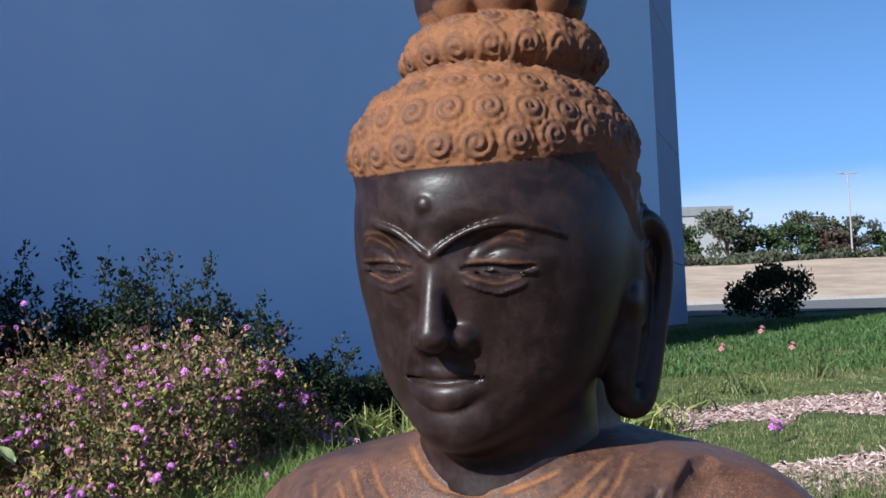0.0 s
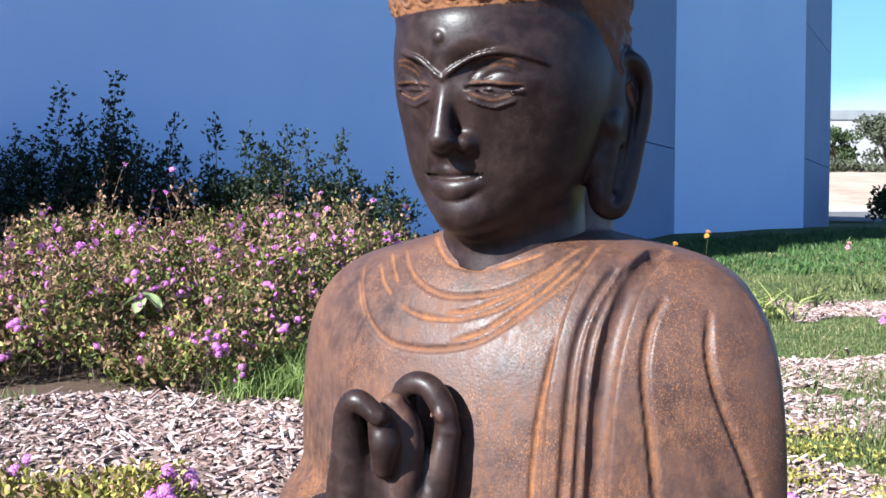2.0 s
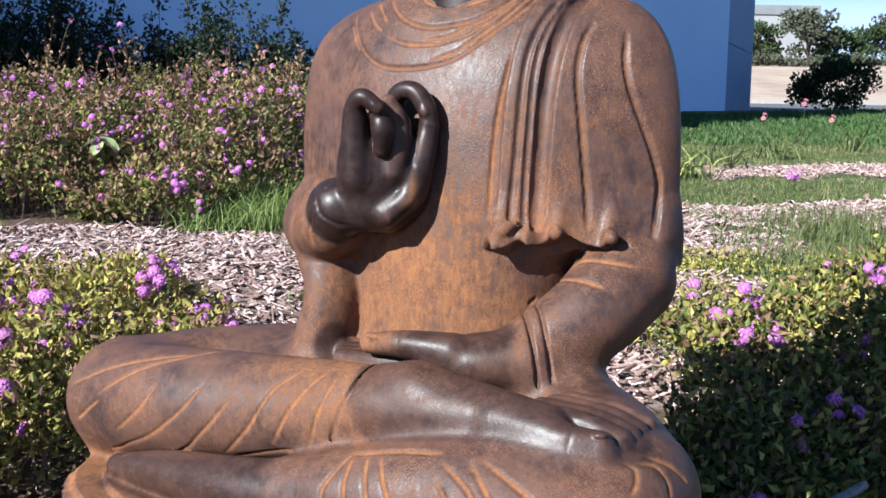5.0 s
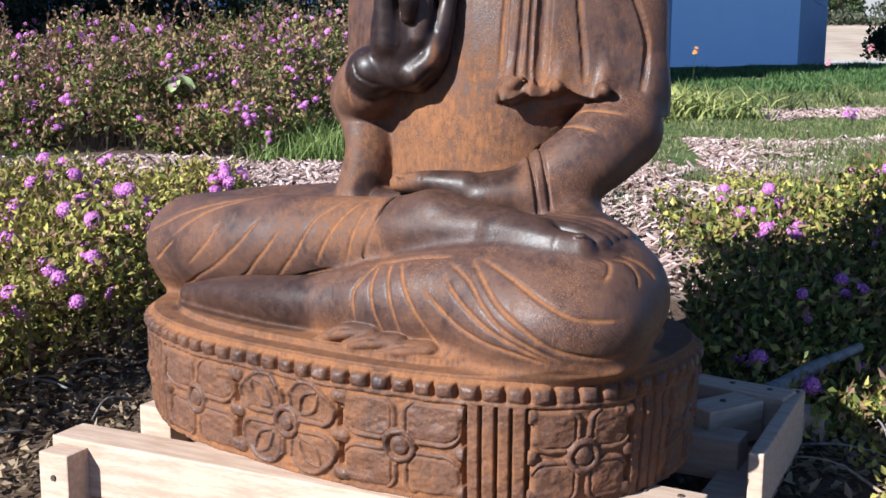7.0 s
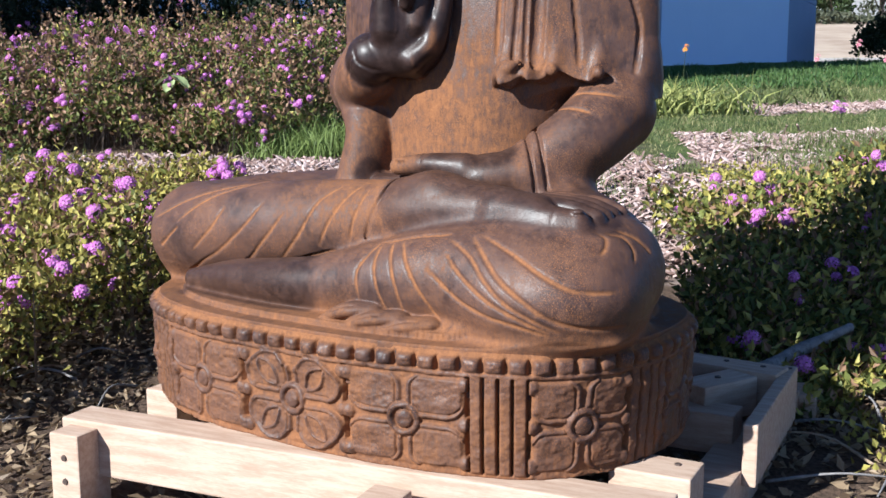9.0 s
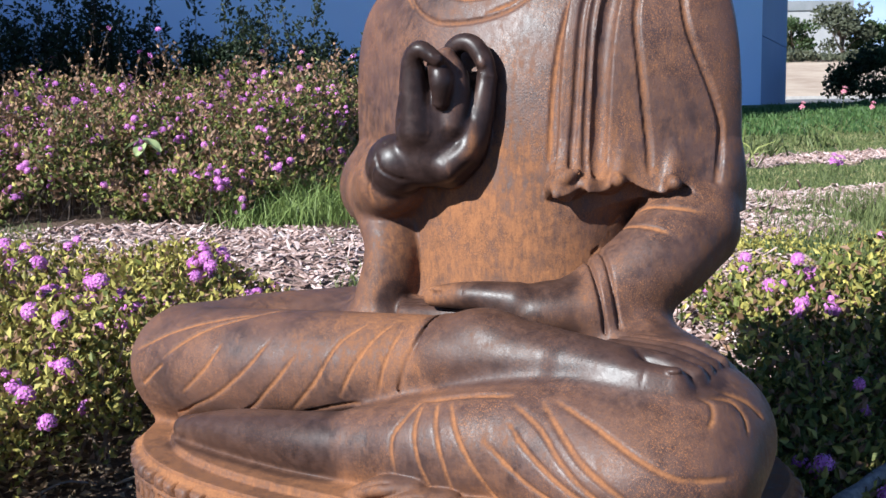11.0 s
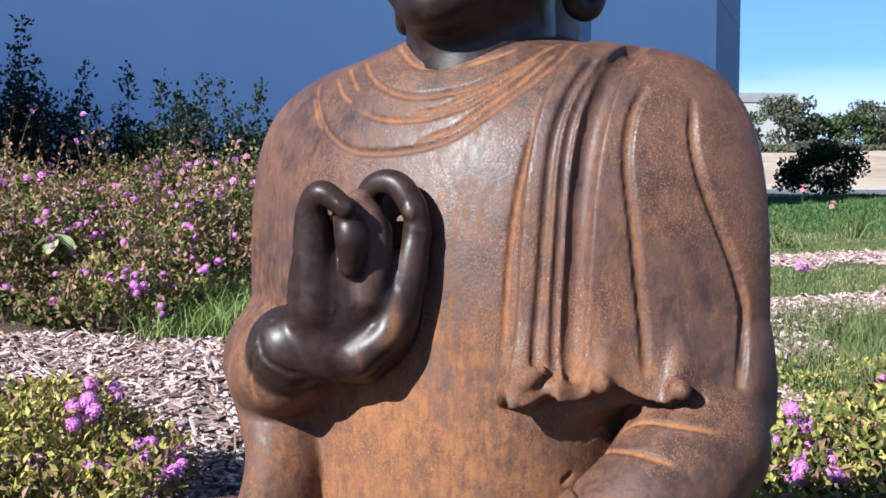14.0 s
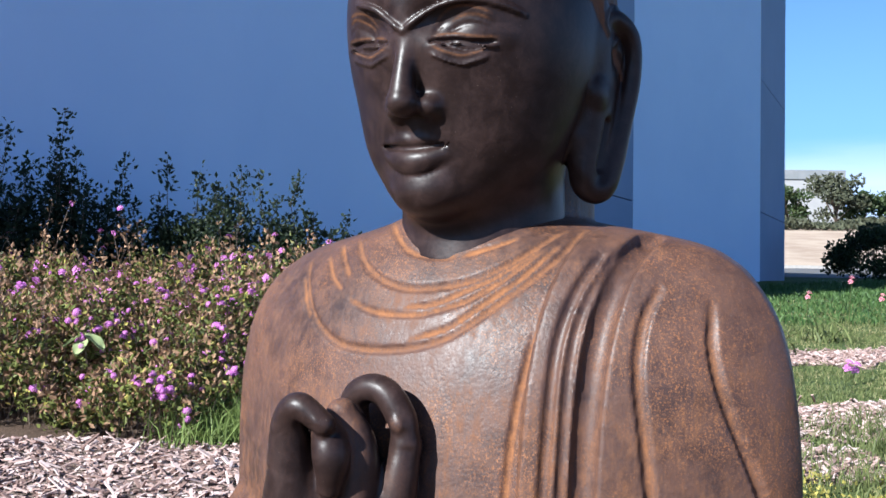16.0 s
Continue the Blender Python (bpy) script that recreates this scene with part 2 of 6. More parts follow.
def prism(name, outline, z0, z1, mat, parent=None):
    """An upright prism over a closed outline in plan, anticlockwise."""
    n = len(outline)
    v = [(x, y, z0) for x, y in outline] + [(x, y, z1) for x, y in outline]
    f = [tuple(range(n))[::-1], tuple(range(n, 2 * n))] + [(i, (i + 1) % n, n + (i + 1) % n, n + i) for i in range(n)]
    return mesh_object(name, v, f, mat, parent)


def lift(x, y):
    """The height of the ground."""
    x, y = np.asarray(x, float), np.asarray(y, float)
    z = np.interp(y, [-60, -3, -0.6, 0.3, 1.6, 3.2, 5.5, 8.5, 14, 20, 34, 60, 100, 400], [-0.3, -0.1, 0.03, 0.05, 0.20, 0.40, 0.53, 0.68, 1.03, 1.27, 1.25, 1.9, 6.2, 9.0])
    return z + 0.015 * np.sin(3.1 * x + 1.3 * y) * np.sin(2.3 * y - 0.7 * x)


# ---- the statue: a field of distances, blended, then skinned ----
class Field:
    """Distances on a lattice: negative inside. Solids are blended in, and lines carved or raised."""

    def __init__(self, lo, hi, step):
        self.lo, self.step = np.array(lo, float), step
        self.n = np.ceil((np.array(hi) - lo) / step).astype(int) + 1
        self.f = np.ones(self.n, np.float32)
        self.off = np.zeros(3)

    def window(self, lo, hi):
        a = np.clip(np.floor((np.array(lo) - self.lo) / self.step).astype(int), 0, self.n - 1)
        b = np.clip(np.ceil((np.array(hi) - self.lo) / self.step).astype(int) + 1, 1, self.n)
        if (b <= a).any():
            return None, None
        sl = tuple(slice(i, j) for i, j in zip(a, b))
        axes = [(self.lo[k] + self.step * np.arange(a[k], b[k])).astype(np.float32) for k in range(3)]
        return sl, np.meshgrid(*axes, indexing="ij", sparse=True)

    def add(self, dist, lo, hi, k=0.02, cut=False):
        pad = 2 * k + 4 * self.step
        sl, p = self.window(np.array(lo) - pad + self.off, np.array(hi) + pad + self.off)
        if sl is None:
            return
        p = [p[i] - np.float32(self.off[i]) for i in range(3)]
        d, f = dist(*p).astype(np.float32), self.f[sl]
        if cut:
            h = np.clip(0.5 - 0.5 * (f + d) / k, 0, 1)
            self.f[sl] = f * (1 - h) - d * h + k * h * (1 - h)
        else:
            h = np.clip(0.5 + 0.5 * (d - f) / k, 0, 1)
            self.f[sl] = d * (1 - h) + f * h - k * h * (1 - h)

    def ball(self, c, r, k=0.02, rot=(0, 0, 0), cut=False):
        r = np.array(r if np.ndim(r) else (r, r, r), float)
        m = np.array(Euler([radians(a) for a in rot]).to_matrix()).T

        def dist(x, y, z):
            x, y, z = x - c[0], y - c[1], z - c[2]
            u = [(m[i, 0] * x + m[i, 1] * y + m[i, 2] * z) for i in range(3)]
            k0 = np.sqrt((u[0] / r[0]) ** 2 + (u[1] / r[1]) ** 2 + (u[2] / r[2]) ** 2)
            k1 = np.sqrt((u[0] / r[0] ** 2) ** 2 + (u[1] / r[1] ** 2) ** 2 + (u[2] / r[2] ** 2) ** 2) + 1e-6
            return k0 * (k0 - 1) / k1

        e = np.array(c)
        self.add(dist, e - r.max(), e + r.max(), k, cut)

    def limb(self, a, b, ra, rb, k=0.02, cut=False, flat=(1, 1, 1)):
        a, b = np.array(a, float), np.array(b, float)
        g = np.array(flat, float)
        ab = (b - a) / g

        def dist(x, y, z):
            x, y, z = (x - a[0]) / g[0], (y - a[1]) / g[1], (z - a[2]) / g[2]
            t = np.clip((x * ab[0] + y * ab[1] + z * ab[2]) / (ab @ ab), 0, 1)
            return (np.sqrt((x - t * ab[0]) ** 2 + (y - t * ab[1]) ** 2 + (z - t * ab[2]) ** 2) - (ra + (rb - ra) * t)) * g.min()

        r = max(ra, rb) * g.max()
        self.add(dist, np.minimum(a, b) - r, np.maximum(a, b) + r, k, cut)

    def chain(self, pts, radii, k=0.02, cut=False, flat=(1, 1, 1)):
        g, p, rd = np.array(flat, float), np.array(pts, float), list(radii)
        if len(p) > 2:
            p = smooth_line(np.column_stack([p, rd]), 8)
            p, rd = p[:, :3], p[:, 3]

        def dist(x, y, z):
            best = rad = None
            for a, b, ra, rb in zip(p[:-1], p[1:], rd[:-1], rd[1:]):
                ab = (b - a) / g
                u, v, w = (x - a[0]) / g[0], (y - a[1]) / g[1], (z - a[2]) / g[2]
                t = np.clip((u * ab[0] + v * ab[1] + w * ab[2]) / (ab @ ab), 0, 1)
                d, r = (u - t * ab[0]) ** 2 + (v - t * ab[1]) ** 2 + (w - t * ab[2]) ** 2, ra + (rb - ra) * t
                if best is None:
                    best, rad = d, r
                else:
                    rad = np.where(d < best, r, rad)
                    best = np.minimum(best, d)
            return (np.sqrt(best) - rad) * g.min()

        r = max(rd) * g.max()
        self.add(dist, p.min(0) - r, p.max(0) + r, k, cut)

    def line(self, pts, width, depth):
        """Carves (depth > 0) or raises (depth < 0) a rounded line along pts."""
        pts = smooth_line(pts) + self.off
        lo, hi = pts.min(0) - 2.2 * width, pts.max(0) + 2.2 * width
        sl, (x, y, z) = self.window(lo, hi)
        if sl is None:
            return
        near = np.full(self.f[sl].shape, 1e3, np.float32)
        fade = np.zeros(near.shape, np.float32)
        ends = np.minimum(np.arange(len(pts) - 1) + 0.5, len(pts) - 1.5 - np.arange(len(pts) - 1)) / len(pts)
        for a, b, e in zip(pts[:-1], pts[1:], np.clip(7 * ends, 0.15, 1) if len(pts) > 8 else np.ones(len(pts))):
            s2, (x2, y2, z2) = self.window(np.minimum(a, b) - 2.2 * width, np.maximum(a, b) + 2.2 * width)
            if s2 is None:
                continue
            loc = tuple(slice(u.start - v.start, u.stop - v.start) for u, v in zip(s2, sl))
            ab = b - a
            t = np.clip(((x2 - a[0]) * ab[0] + (y2 - a[1]) * ab[1] + (z2 - a[2]) * ab[2]) / (ab @ ab + 1e-9), 0, 1)
            d = np.sqrt((x2 - a[0] - t * ab[0]) ** 2 + (y2 - a[1] - t * ab[1]) ** 2 + (z2 - a[2] - t * ab[2]) ** 2)
            fade[loc] = np.where(d < near[loc], e, fade[loc])
            near[loc] = np.minimum(near[loc], d)
        self.f[sl] += depth * fade * np.clip(1 - (near / width) ** 2, 0, 1) ** 2

    def sample(self, p):
        """Distance and its slope at the places p."""
        q = np.clip((p - self.lo) / self.step, 1, self.n - 3)
        i = q.astype(int)
        u = q - i
        cube = [[[self.f[i[:, 0] + a, i[:, 1] + b, i[:, 2] + c] for c in (0, 1)] for b in (0, 1)] for a in (0, 1)]
        w = lambda k, e: u[:, k] if e else 1 - u[:, k]
        d = sum(cube[a][b][c] * w(0, a) * w(1, b) * w(2, c) for a in (0, 1) for b in (0, 1) for c in (0, 1))
        gx = sum((cube[1][b][c] - cube[0][b][c]) * w(1, b) * w(2, c) for b in (0, 1) for c in (0, 1))
        gy = sum((cube[a][1][c] - cube[a][0][c]) * w(0, a) * w(2, c) for a in (0, 1) for c in (0, 1))
        gz = sum((cube[a][b][1] - cube[a][b][0]) * w(0, a) * w(1, b) for a in (0, 1) for b in (0, 1))
        return d, np.stack([gx, gy, gz], -1) / self.step

    def settle(self, pts):
        """Lets the points of a line sink or rise to the surface."""
        p = np.array(pts, float)
        for _ in range(5):
            d, g = self.sample(p)
            p = p - 0.8 * np.clip(d, -0.012, 0.012)[:, None] * g / (np.sum(g * g, 1, keepdims=True) + 0.05)
        return p

    def skin(self):
        """The surface where the distance is nought, as quads (surface nets)."""
        f, n = self.f, self.n
        s = f < 0
        c = [s[i : n[0] - 1 + i, j : n[1] - 1 + j, k : n[2] - 1 + k] for i in (0, 1) for j in (0, 1) for k in (0, 1)]
        cnt = sum(q.astype(np.int8) for q in c)
        cells = np.argwhere((cnt > 0) & (cnt < 8))
        index = np.full(n - 1, -1, np.int32)
        index[tuple(cells.T)] = np.arange(len(cells))
        total, weight = np.zeros((len(cells), 3)), np.zeros(len(cells))
        corner = {o: f[cells[:, 0] + o[0], cells[:, 1] + o[1], cells[:, 2] + o[2]] for o in [(i, j, k) for i in (0, 1) for j in (0, 1) for k in (0, 1)]}
        for axis in range(3):
            for u in (0, 1):
                for v in (0, 1):
                    o0 = [0, 0, 0]
                    o0[(axis + 1) % 3], o0[(axis + 2) % 3] = u, v
                    o1 = list(o0)
                    o1[axis] = 1
                    a, b = corner[tuple(o0)], corner[tuple(o1)]
                    hit = (a < 0) != (b < 0)
                    t = np.where(hit, a / np.where(hit, a - b, 1), 0)
                    p = np.tile(np.array(o0, float), (len(cells), 1))
                    p[:, axis] = t
                    total += p * hit[:, None]
                    weight += hit
        verts = self.lo + self.step * (cells + total / weight[:, None])
        quads = []
        for axis in range(3):
            a1, a2 = (axis + 1) % 3, (axis + 2) % 3
            m = [slice(None)] * 3
            lo_, hi_ = list(m), list(m)
            lo_[axis], hi_[axis] = slice(0, -1), slice(1, None)
            for k in (a1, a2):
                lo_[k] = hi_[k] = slice(1, -1)
            p, q = s[tuple(lo_)], s[tuple(hi_)]
            at = np.argwhere(p != q)
            way = p[tuple(at.T)]
            at[:, a1] += 1
            at[:, a2] += 1
            e1, e2 = np.eye(3, dtype=int)[a1], np.eye(3, dtype=int)[a2]
            ids = [index[tuple((at - d).T)] for d in (0 * e1, e1, e1 + e2, e2)]
            quad = np.stack(ids, 1)
            quad[~way] = quad[~way][:, ::-1]
            quads.append(quad[(quad >= 0).all(1)])
        return verts, np.concatenate(quads)


def smooth_line(pts, sub=6):
    """A Catmull-Rom line through the given points."""
    p = np.array(pts, float)
    if len(p) < 3:
        return p
    q = np.vstack([2 * p[0] - p[1], p, 2 * p[-1] - p[-2]])
    out = []
    for i in range(1, len(q) - 2):
        for t in np.linspace(0, 1, sub, endpoint=False):
            a, b, c, d = q[i - 1 : i + 3]
            out.append(0.5 * (2 * b + (c - a) * t + (2 * a - 5 * b + 4 * c - d) * t**2 + (3 * b - a - 3 * c + d) * t**3))
    return np.array(out + [p[-1]])


def near_lines(verts, lines, reach):
    """For each vertex, how near (1 to 0) it is to any of the lines."""
    best = np.zeros(len(verts))
    for pts, wide in lines:
        p = smooth_line(pts, 8)
        w = wide * reach
        box = ((verts > p.min(0) - w) & (verts < p.max(0) + w)).all(1)
        idx = np.flatnonzero(box)
        if not len(idx):
            continue
        v, d, fade = verts[idx], np.full(len(idx), 9.0), np.ones(len(idx))
        for i, (a, b) in enumerate(zip(p[:-1], p[1:])):
            ab = b - a
            t = np.clip((v - a) @ ab / (ab @ ab + 1e-9), 0, 1)
            q = np.linalg.norm(v - a - t[:, None] * ab, axis=1)
            fade = np.where(q < d, min(1, 6 * min(i + 0.5, len(p) - 1.5 - i) / len(p) + 0.1), fade)
            d = np.minimum(d, q)
        best[idx] = np.maximum(best[idx], fade * np.clip(1 - d / w, 0, 1))
    return best


BASE_X, BASE_Y, BASE_A, BASE_B = -0.03, 0.03, 0.61, 0.395
BASE_LOW, BASE_TOP = 0.218, 0.440
EXPO = 2.6
FACE_X = 0.033
LAP_X = -0.036


def curve(z, zs, vs):
    """A smooth curve through the given values."""
    p = smooth_line(np.column_stack([zs, vs]), 12)
    return np.interp(z, p[:, 0], p[:, 1])


HAND_SHIFT = np.array([-0.013, 0.024, -0.0015])


def build_body(step):
    F = Field((-0.74, -0.42, 0.36), (0.70, 0.62, 1.46), step)

    # seat slab
    def slab(x, y, z):
        q = (np.abs((x - BASE_X) / (BASE_A - 0.012)) ** EXPO + np.abs((y - BASE_Y) / (BASE_B - 0.012)) ** EXPO) ** (1 / EXPO)
        return np.maximum((q - 1) * 0.4, z - BASE_TOP - 0.01 - 0.012 * (q < 0.9))
    F.add(slab, (-0.7, -0.4, 0.36), (0.7, 0.5, BASE_TOP + 0.03), 0.006)

    # trunk: upright oval sections
    zs = [0.40, 0.62, 0.72, 0.85, 1.00, 1.12, 1.22, 1.29, 1.335, 1.37, 1.42]
    ws = [0.28, 0.27, 0.245, 0.245, 0.27, 0.28, 0.27, 0.22, 0.16, 0.09, 0.02]
    fr = [0.02, 0.03, 0.065, 0.07, 0.085, 0.095, 0.115, 0.145, 0.175, 0.20, 0.24]
    bk = [0.48, 0.50, 0.50, 0.49, 0.49, 0.50, 0.49, 0.46, 0.42, 0.38, 0.33]

    def trunk(x, y, z):
        w, a, b = np.maximum(curve(z, zs, ws), 0.02), curve(z, zs, fr), curve(z, zs, bk)
        cy, d = (a + b) / 2, (b - a) / 2
        q = (np.abs((x - 0.01) / w) ** 2.3 + np.abs((y - cy) / d) ** 2.3) ** (1 / 2.3)
        return (q - 1) * np.minimum(w, d) * 0.8
    F.add(trunk, (-0.32, 0.0, 0.40), (0.34, 0.52, 1.42), 0.02)

    # cloak over shoulders and upper arms, open below the elbows
    zc = [0.86, 0.92, 1.00, 1.10, 1.18, 1.24, 1.285, 1.32, 1.345, 1.375]
    wl = [0.385, 0.395, 0.40, 0.40, 0.395, 0.383, 0.357, 0.315, 0.255, 0.12]
    wr = [0.385, 0.387, 0.387, 0.385, 0.378, 0.366, 0.345, 0.315, 0.262, 0.12]
    fc = [0.165, 0.16, 0.16, 0.16, 0.165, 0.175, 0.185, 0.20, 0.215, 0.24]

    def cloak(x, y, z):
        w = np.where(x < 0.01, curve(z, zc, wl), curve(z, zc, wr))
        a = curve(z, zc, fc)
        cy, d = (a + 0.47) / 2, (0.47 - a) / 2
        q = (np.abs((x - 0.01) / w) ** 2.6 + np.abs((y - cy) / d) ** 2.2) ** (1 / 2.4)
        low = np.where(x < -0.05, 0.86, 0.905 - 0.05 * np.clip((x - 0.30) / 0.13, 0, 1))
        return np.maximum((q - 1) * np.minimum(w, d) * 0.8, low - z)
    F.add(cloak, (-0.45, 0.12, 0.84), (0.46, 0.5, 1.38), 0.055)
    # the cloak's front panel lies over the chest as a second layer, and stands off at its hem
    sl, (lx, ly, lz) = F.window((0.05, -0.05, 0.84), (0.5, 0.40, 1.42))
    edge = curve(lz, [0.86, 0.92, 1.00, 1.10, 1.20, 1.28, 1.36, 1.42], [0.155, 0.155, 0.158, 0.160, 0.163, 0.17, 0.185, 0.20])
    hem = curve(lx, [0.05, 0.155, 0.172, 0.195, 0.212, 0.228, 0.248, 0.264, 0.280, 0.305, 0.335, 0.352, 0.370, 0.400, 0.430, 0.47], [0.925, 0.918, 0.897, 0.902, 0.914, 0.905, 0.908, 0.924, 0.922, 0.908, 0.903, 0.918, 0.910, 0.886, 0.868, 0.86])
    pleat = 0.010 * (np.exp(-(((lx - 0.180) / 0.020) ** 2)) + 0.8 * np.exp(-(((lx - 0.225) / 0.010) ** 2)) + 0.7 * np.exp(-(((lx - 0.268) / 0.012) ** 2)) + np.exp(-(((lx - 0.345) / 0.016) ** 2)) + 0.8 * np.exp(-(((lx - 0.42) / 0.02) ** 2)))
    over = np.clip((lx - edge) / 0.010, 0, 1) * np.clip((lz - hem) / 0.006, 0, 1) * np.clip((0.36 - ly) / 0.08, 0, 1)
    F.f[sl] -= (over * (0.012 + pleat * np.clip((1.0 - lz) / 0.08, 0, 1) + 0.014 * np.clip((1.02 - lz) / 0.11, 0, 1) ** 2 * np.clip((0.42 - lx) / 0.1, 0, 1))).astype(np.float32)
    # the folded tip of the lapel
    F.chain([(0.158, 0.100, 0.950), (0.174, 0.088, 0.922), (0.184, 0.086, 0.908)], [0.008, 0.017, 0.014], 0.010)
    F.line([(0.158, 0.076, 0.944), (0.178, 0.068, 0.940), (0.203, 0.074, 0.950)], 0.007, 0.008)
    F.chain([(0.146, 0.094, 0.903), (0.163, 0.084, 0.922), (0.186, 0.080, 0.936), (0.203, 0.088, 0.946)], [0.006, 0.0165, 0.0155, 0.007], 0.004)
    F.line([(0.150, 0.072, 0.930), (0.172, 0.064, 0.943), (0.200, 0.072, 0.956)], 0.006, 0.005)
    for cx, cy, cz, r in ((0.214, 0.100, 0.924, 0.012), (0.266, 0.118, 0.930, 0.011), (0.352, 0.156, 0.926, 0.012)):
        F.ball((cx, cy, cz), r, 0.010)

    # forearm down to the lap, its hand with the thumb along the fingers
    F.chain([(0.350, 0.24, 0.845), (0.315, 0.15, 0.785), (0.235, 0.06, 0.725)], [0.088, 0.079, 0.058], 0.015)
    F.chain([(0.25, 0.05, 0.725), (0.17, 0.015, 0.715), (0.11, -0.005, 0.715)], [0.052, 0.052, 0.036], 0.012, flat=(1, 1.15, 0.95))
    F.chain([(0.14, -0.015, 0.735), (0.06, -0.03, 0.740), (-0.01, -0.035, 0.735)], [0.032, 0.0245, 0.0180], 0.012)
    F.ball((0.008, -0.045, 0.7500), (0.020, 0.010, 0.006), 0.002)
    F.line([(0.055, -0.06, 0.735), (0.057, -0.045, 0.762), (0.059, -0.02, 0.762)], 0.004, 0.003)
    for i in range(4):
        F.chain([(0.11, 0.0 + 0.022 * i, 0.706), (0.0, -0.010 + 0.024 * i, 0.699), (-0.09 - 0.014 * i, -0.006 + 0.026 * i, 0.6955)], [0.019, 0.018, 0.014], 0.003)

    # double band at the wrist
    c0, ax = np.array([0.243, 0.064, 0.735]), np.array([-0.08, -0.055, -0.012])
    ax = ax / np.linalg.norm(ax)
    sl, (wx, wy, wz) = F.window(c0 - 0.1, c0 + 0.1)
    along = (wx - c0[0]) * ax[0] + (wy - c0[1]) * ax[1] + (wz - c0[2]) * ax[2]
    out2 = (wx - c0[0]) ** 2 + (wy - c0[1]) ** 2 + (wz - c0[2]) ** 2 - along**2
    for at in (-0.026, -0.002):
        F.f[sl] += (0.008 * np.clip(1 - ((along - at) / 0.0055) ** 2, 0, 1) ** 2 * (out2 < 0.0075)).astype(np.float32)

    # raised forearm and the sleeve that hangs from it
    F.chain([(-0.310, 0.25, 0.90), (-0.222, 0.13, 0.897), (-0.155, 0.055, 0.930)], [0.088, 0.070, 0.066], 0.03)
    F.chain([(-0.215, 0.15, 0.86), (-0.173, 0.105, 0.79), (-0.190, 0.10, 0.67)], [0.062, 0.056, 0.066], 0.010, flat=(1, 1.5, 1))
    # wrist and hand
    F.off = HAND_SHIFT
    F.ball((-0.104, 0.0, 0.960), (0.060, 0.055, 0.056), 0.008)
    F.ball((-0.026, 0.005, 1.03), (0.072, 0.035, 0.104), 0.010, rot=(0, 0, 38))
    F.ball((-0.046, 0.010, 0.962), (0.064, 0.043, 0.042), 0.010, rot=(0, 0, 25))
    # first finger bent over to the thumb
    F.chain([(-0.050, -0.022, 1.02), (-0.047, -0.034, 1.105), (-0.041, -0.043, 1.142), (-0.022, -0.048, 1.157), (0.006, -0.042, 1.140)], [0.033, 0.0245, 0.0185, 0.0160, 0.0130], 0.008)
    F.ball((0.002, -0.052, 1.1445), (0.010, 0.006, 0.007), 0.002, rot=(0, 35, 0))
    # thumb
    F.chain([(-0.010, -0.018, 1.135), (0.002, -0.026, 1.118), (0.006, -0.028, 1.098), (0.002, -0.024, 1.070)], [0.0165, 0.0205, 0.0205, 0.0145], 0.005)
    # the fingers behind
    F.chain([(0.004, 0.012, 1.03), (0.012, 0.010, 1.105), (-0.004, 0.004, 1.145)], [0.031, 0.0245, 0.0185], 0.006)
    F.chain([(-0.008, 0.045, 1.08), (-0.018, 0.045, 1.147), (0.000, 0.042, 1.170), (0.028, 0.042, 1.168), (0.049, 0.044, 1.141), (0.056, 0.046, 1.112)], [0.022, 0.0175, 0.0165, 0.0170, 0.0172, 0.0150], 0.005)
    F.ball((0.052, 0.030, 1.136), (0.009, 0.006, 0.012), 0.002, rot=(0, -30, 0))
    F.chain([(-0.02, 0.035, 0.955), (0.022, 0.036, 0.985), (0.042, 0.038, 1.035), (0.050, 0.042, 1.080), (0.053, 0.046, 1.108)], [0.040, 0.031, 0.0245, 0.0210, 0.0175], 0.009)
    F.chain([(0.000, 0.000, 0.955), (0.030, 0.012, 0.985), (0.036, 0.020, 1.022)], [0.024, 0.019, 0.012], 0.014)
    F.line([(-0.085, -0.03, 1.085), (-0.048, -0.062, 1.088), (-0.015, -0.045, 1.085)], 0.004, 0.002)
    F.line([(0.032, 0.020, 1.106), (0.055, 0.022, 1.108), (0.075, 0.04, 1.106)], 0.004, 0.003)

    # lap and thighs
    F.off = np.array([LAP_X, 0.0, 0.0])
    F.ball((-0.02, 0.16, 0.555), (0.44, 0.30, 0.135), 0.04)
    F.chain([(-0.16, 0.22, 0.585), (-0.40, 0.08, 0.575), (-0.555, -0.02, 0.56)], [0.12, 0.12, 0.112], 0.06)
    F.chain([(0.16, 0.22, 0.585), (0.38, 0.07, 0.575), (0.50, -0.05, 0.56)], [0.12, 0.125, 0.115], 0.06)
    # upper shin to its cuff, then ankle, foot and toes
    F.chain([(-0.56, -0.04, 0.555), (-0.36, -0.09, 0.585), (-0.15, -0.10, 0.61), (0.04, -0.10, 0.63)], [0.112, 0.104, 0.094, 0.083], 0.025)
    F.chain([(0.05, -0.105, 0.640), (0.12, -0.112, 0.652), (0.21, -0.118, 0.662), (0.31, -0.128, 0.666), (0.41, -0.135, 0.670)], [0.069, 0.073, 0.066, 0.052, 0.036], 0.008)
    F.chain([(0.058 + 0.028 * math.sin(a), -0.103 + 0.081 * math.cos(a), 0.634 + 0.081 * math.sin(a)) for a in np.linspace(0, 6.283, 17)], [0.0055] * 17, 0.003, True)
    F.ball((0.178, -0.122, 0.694), (0.066, 0.046, 0.044), 0.02)
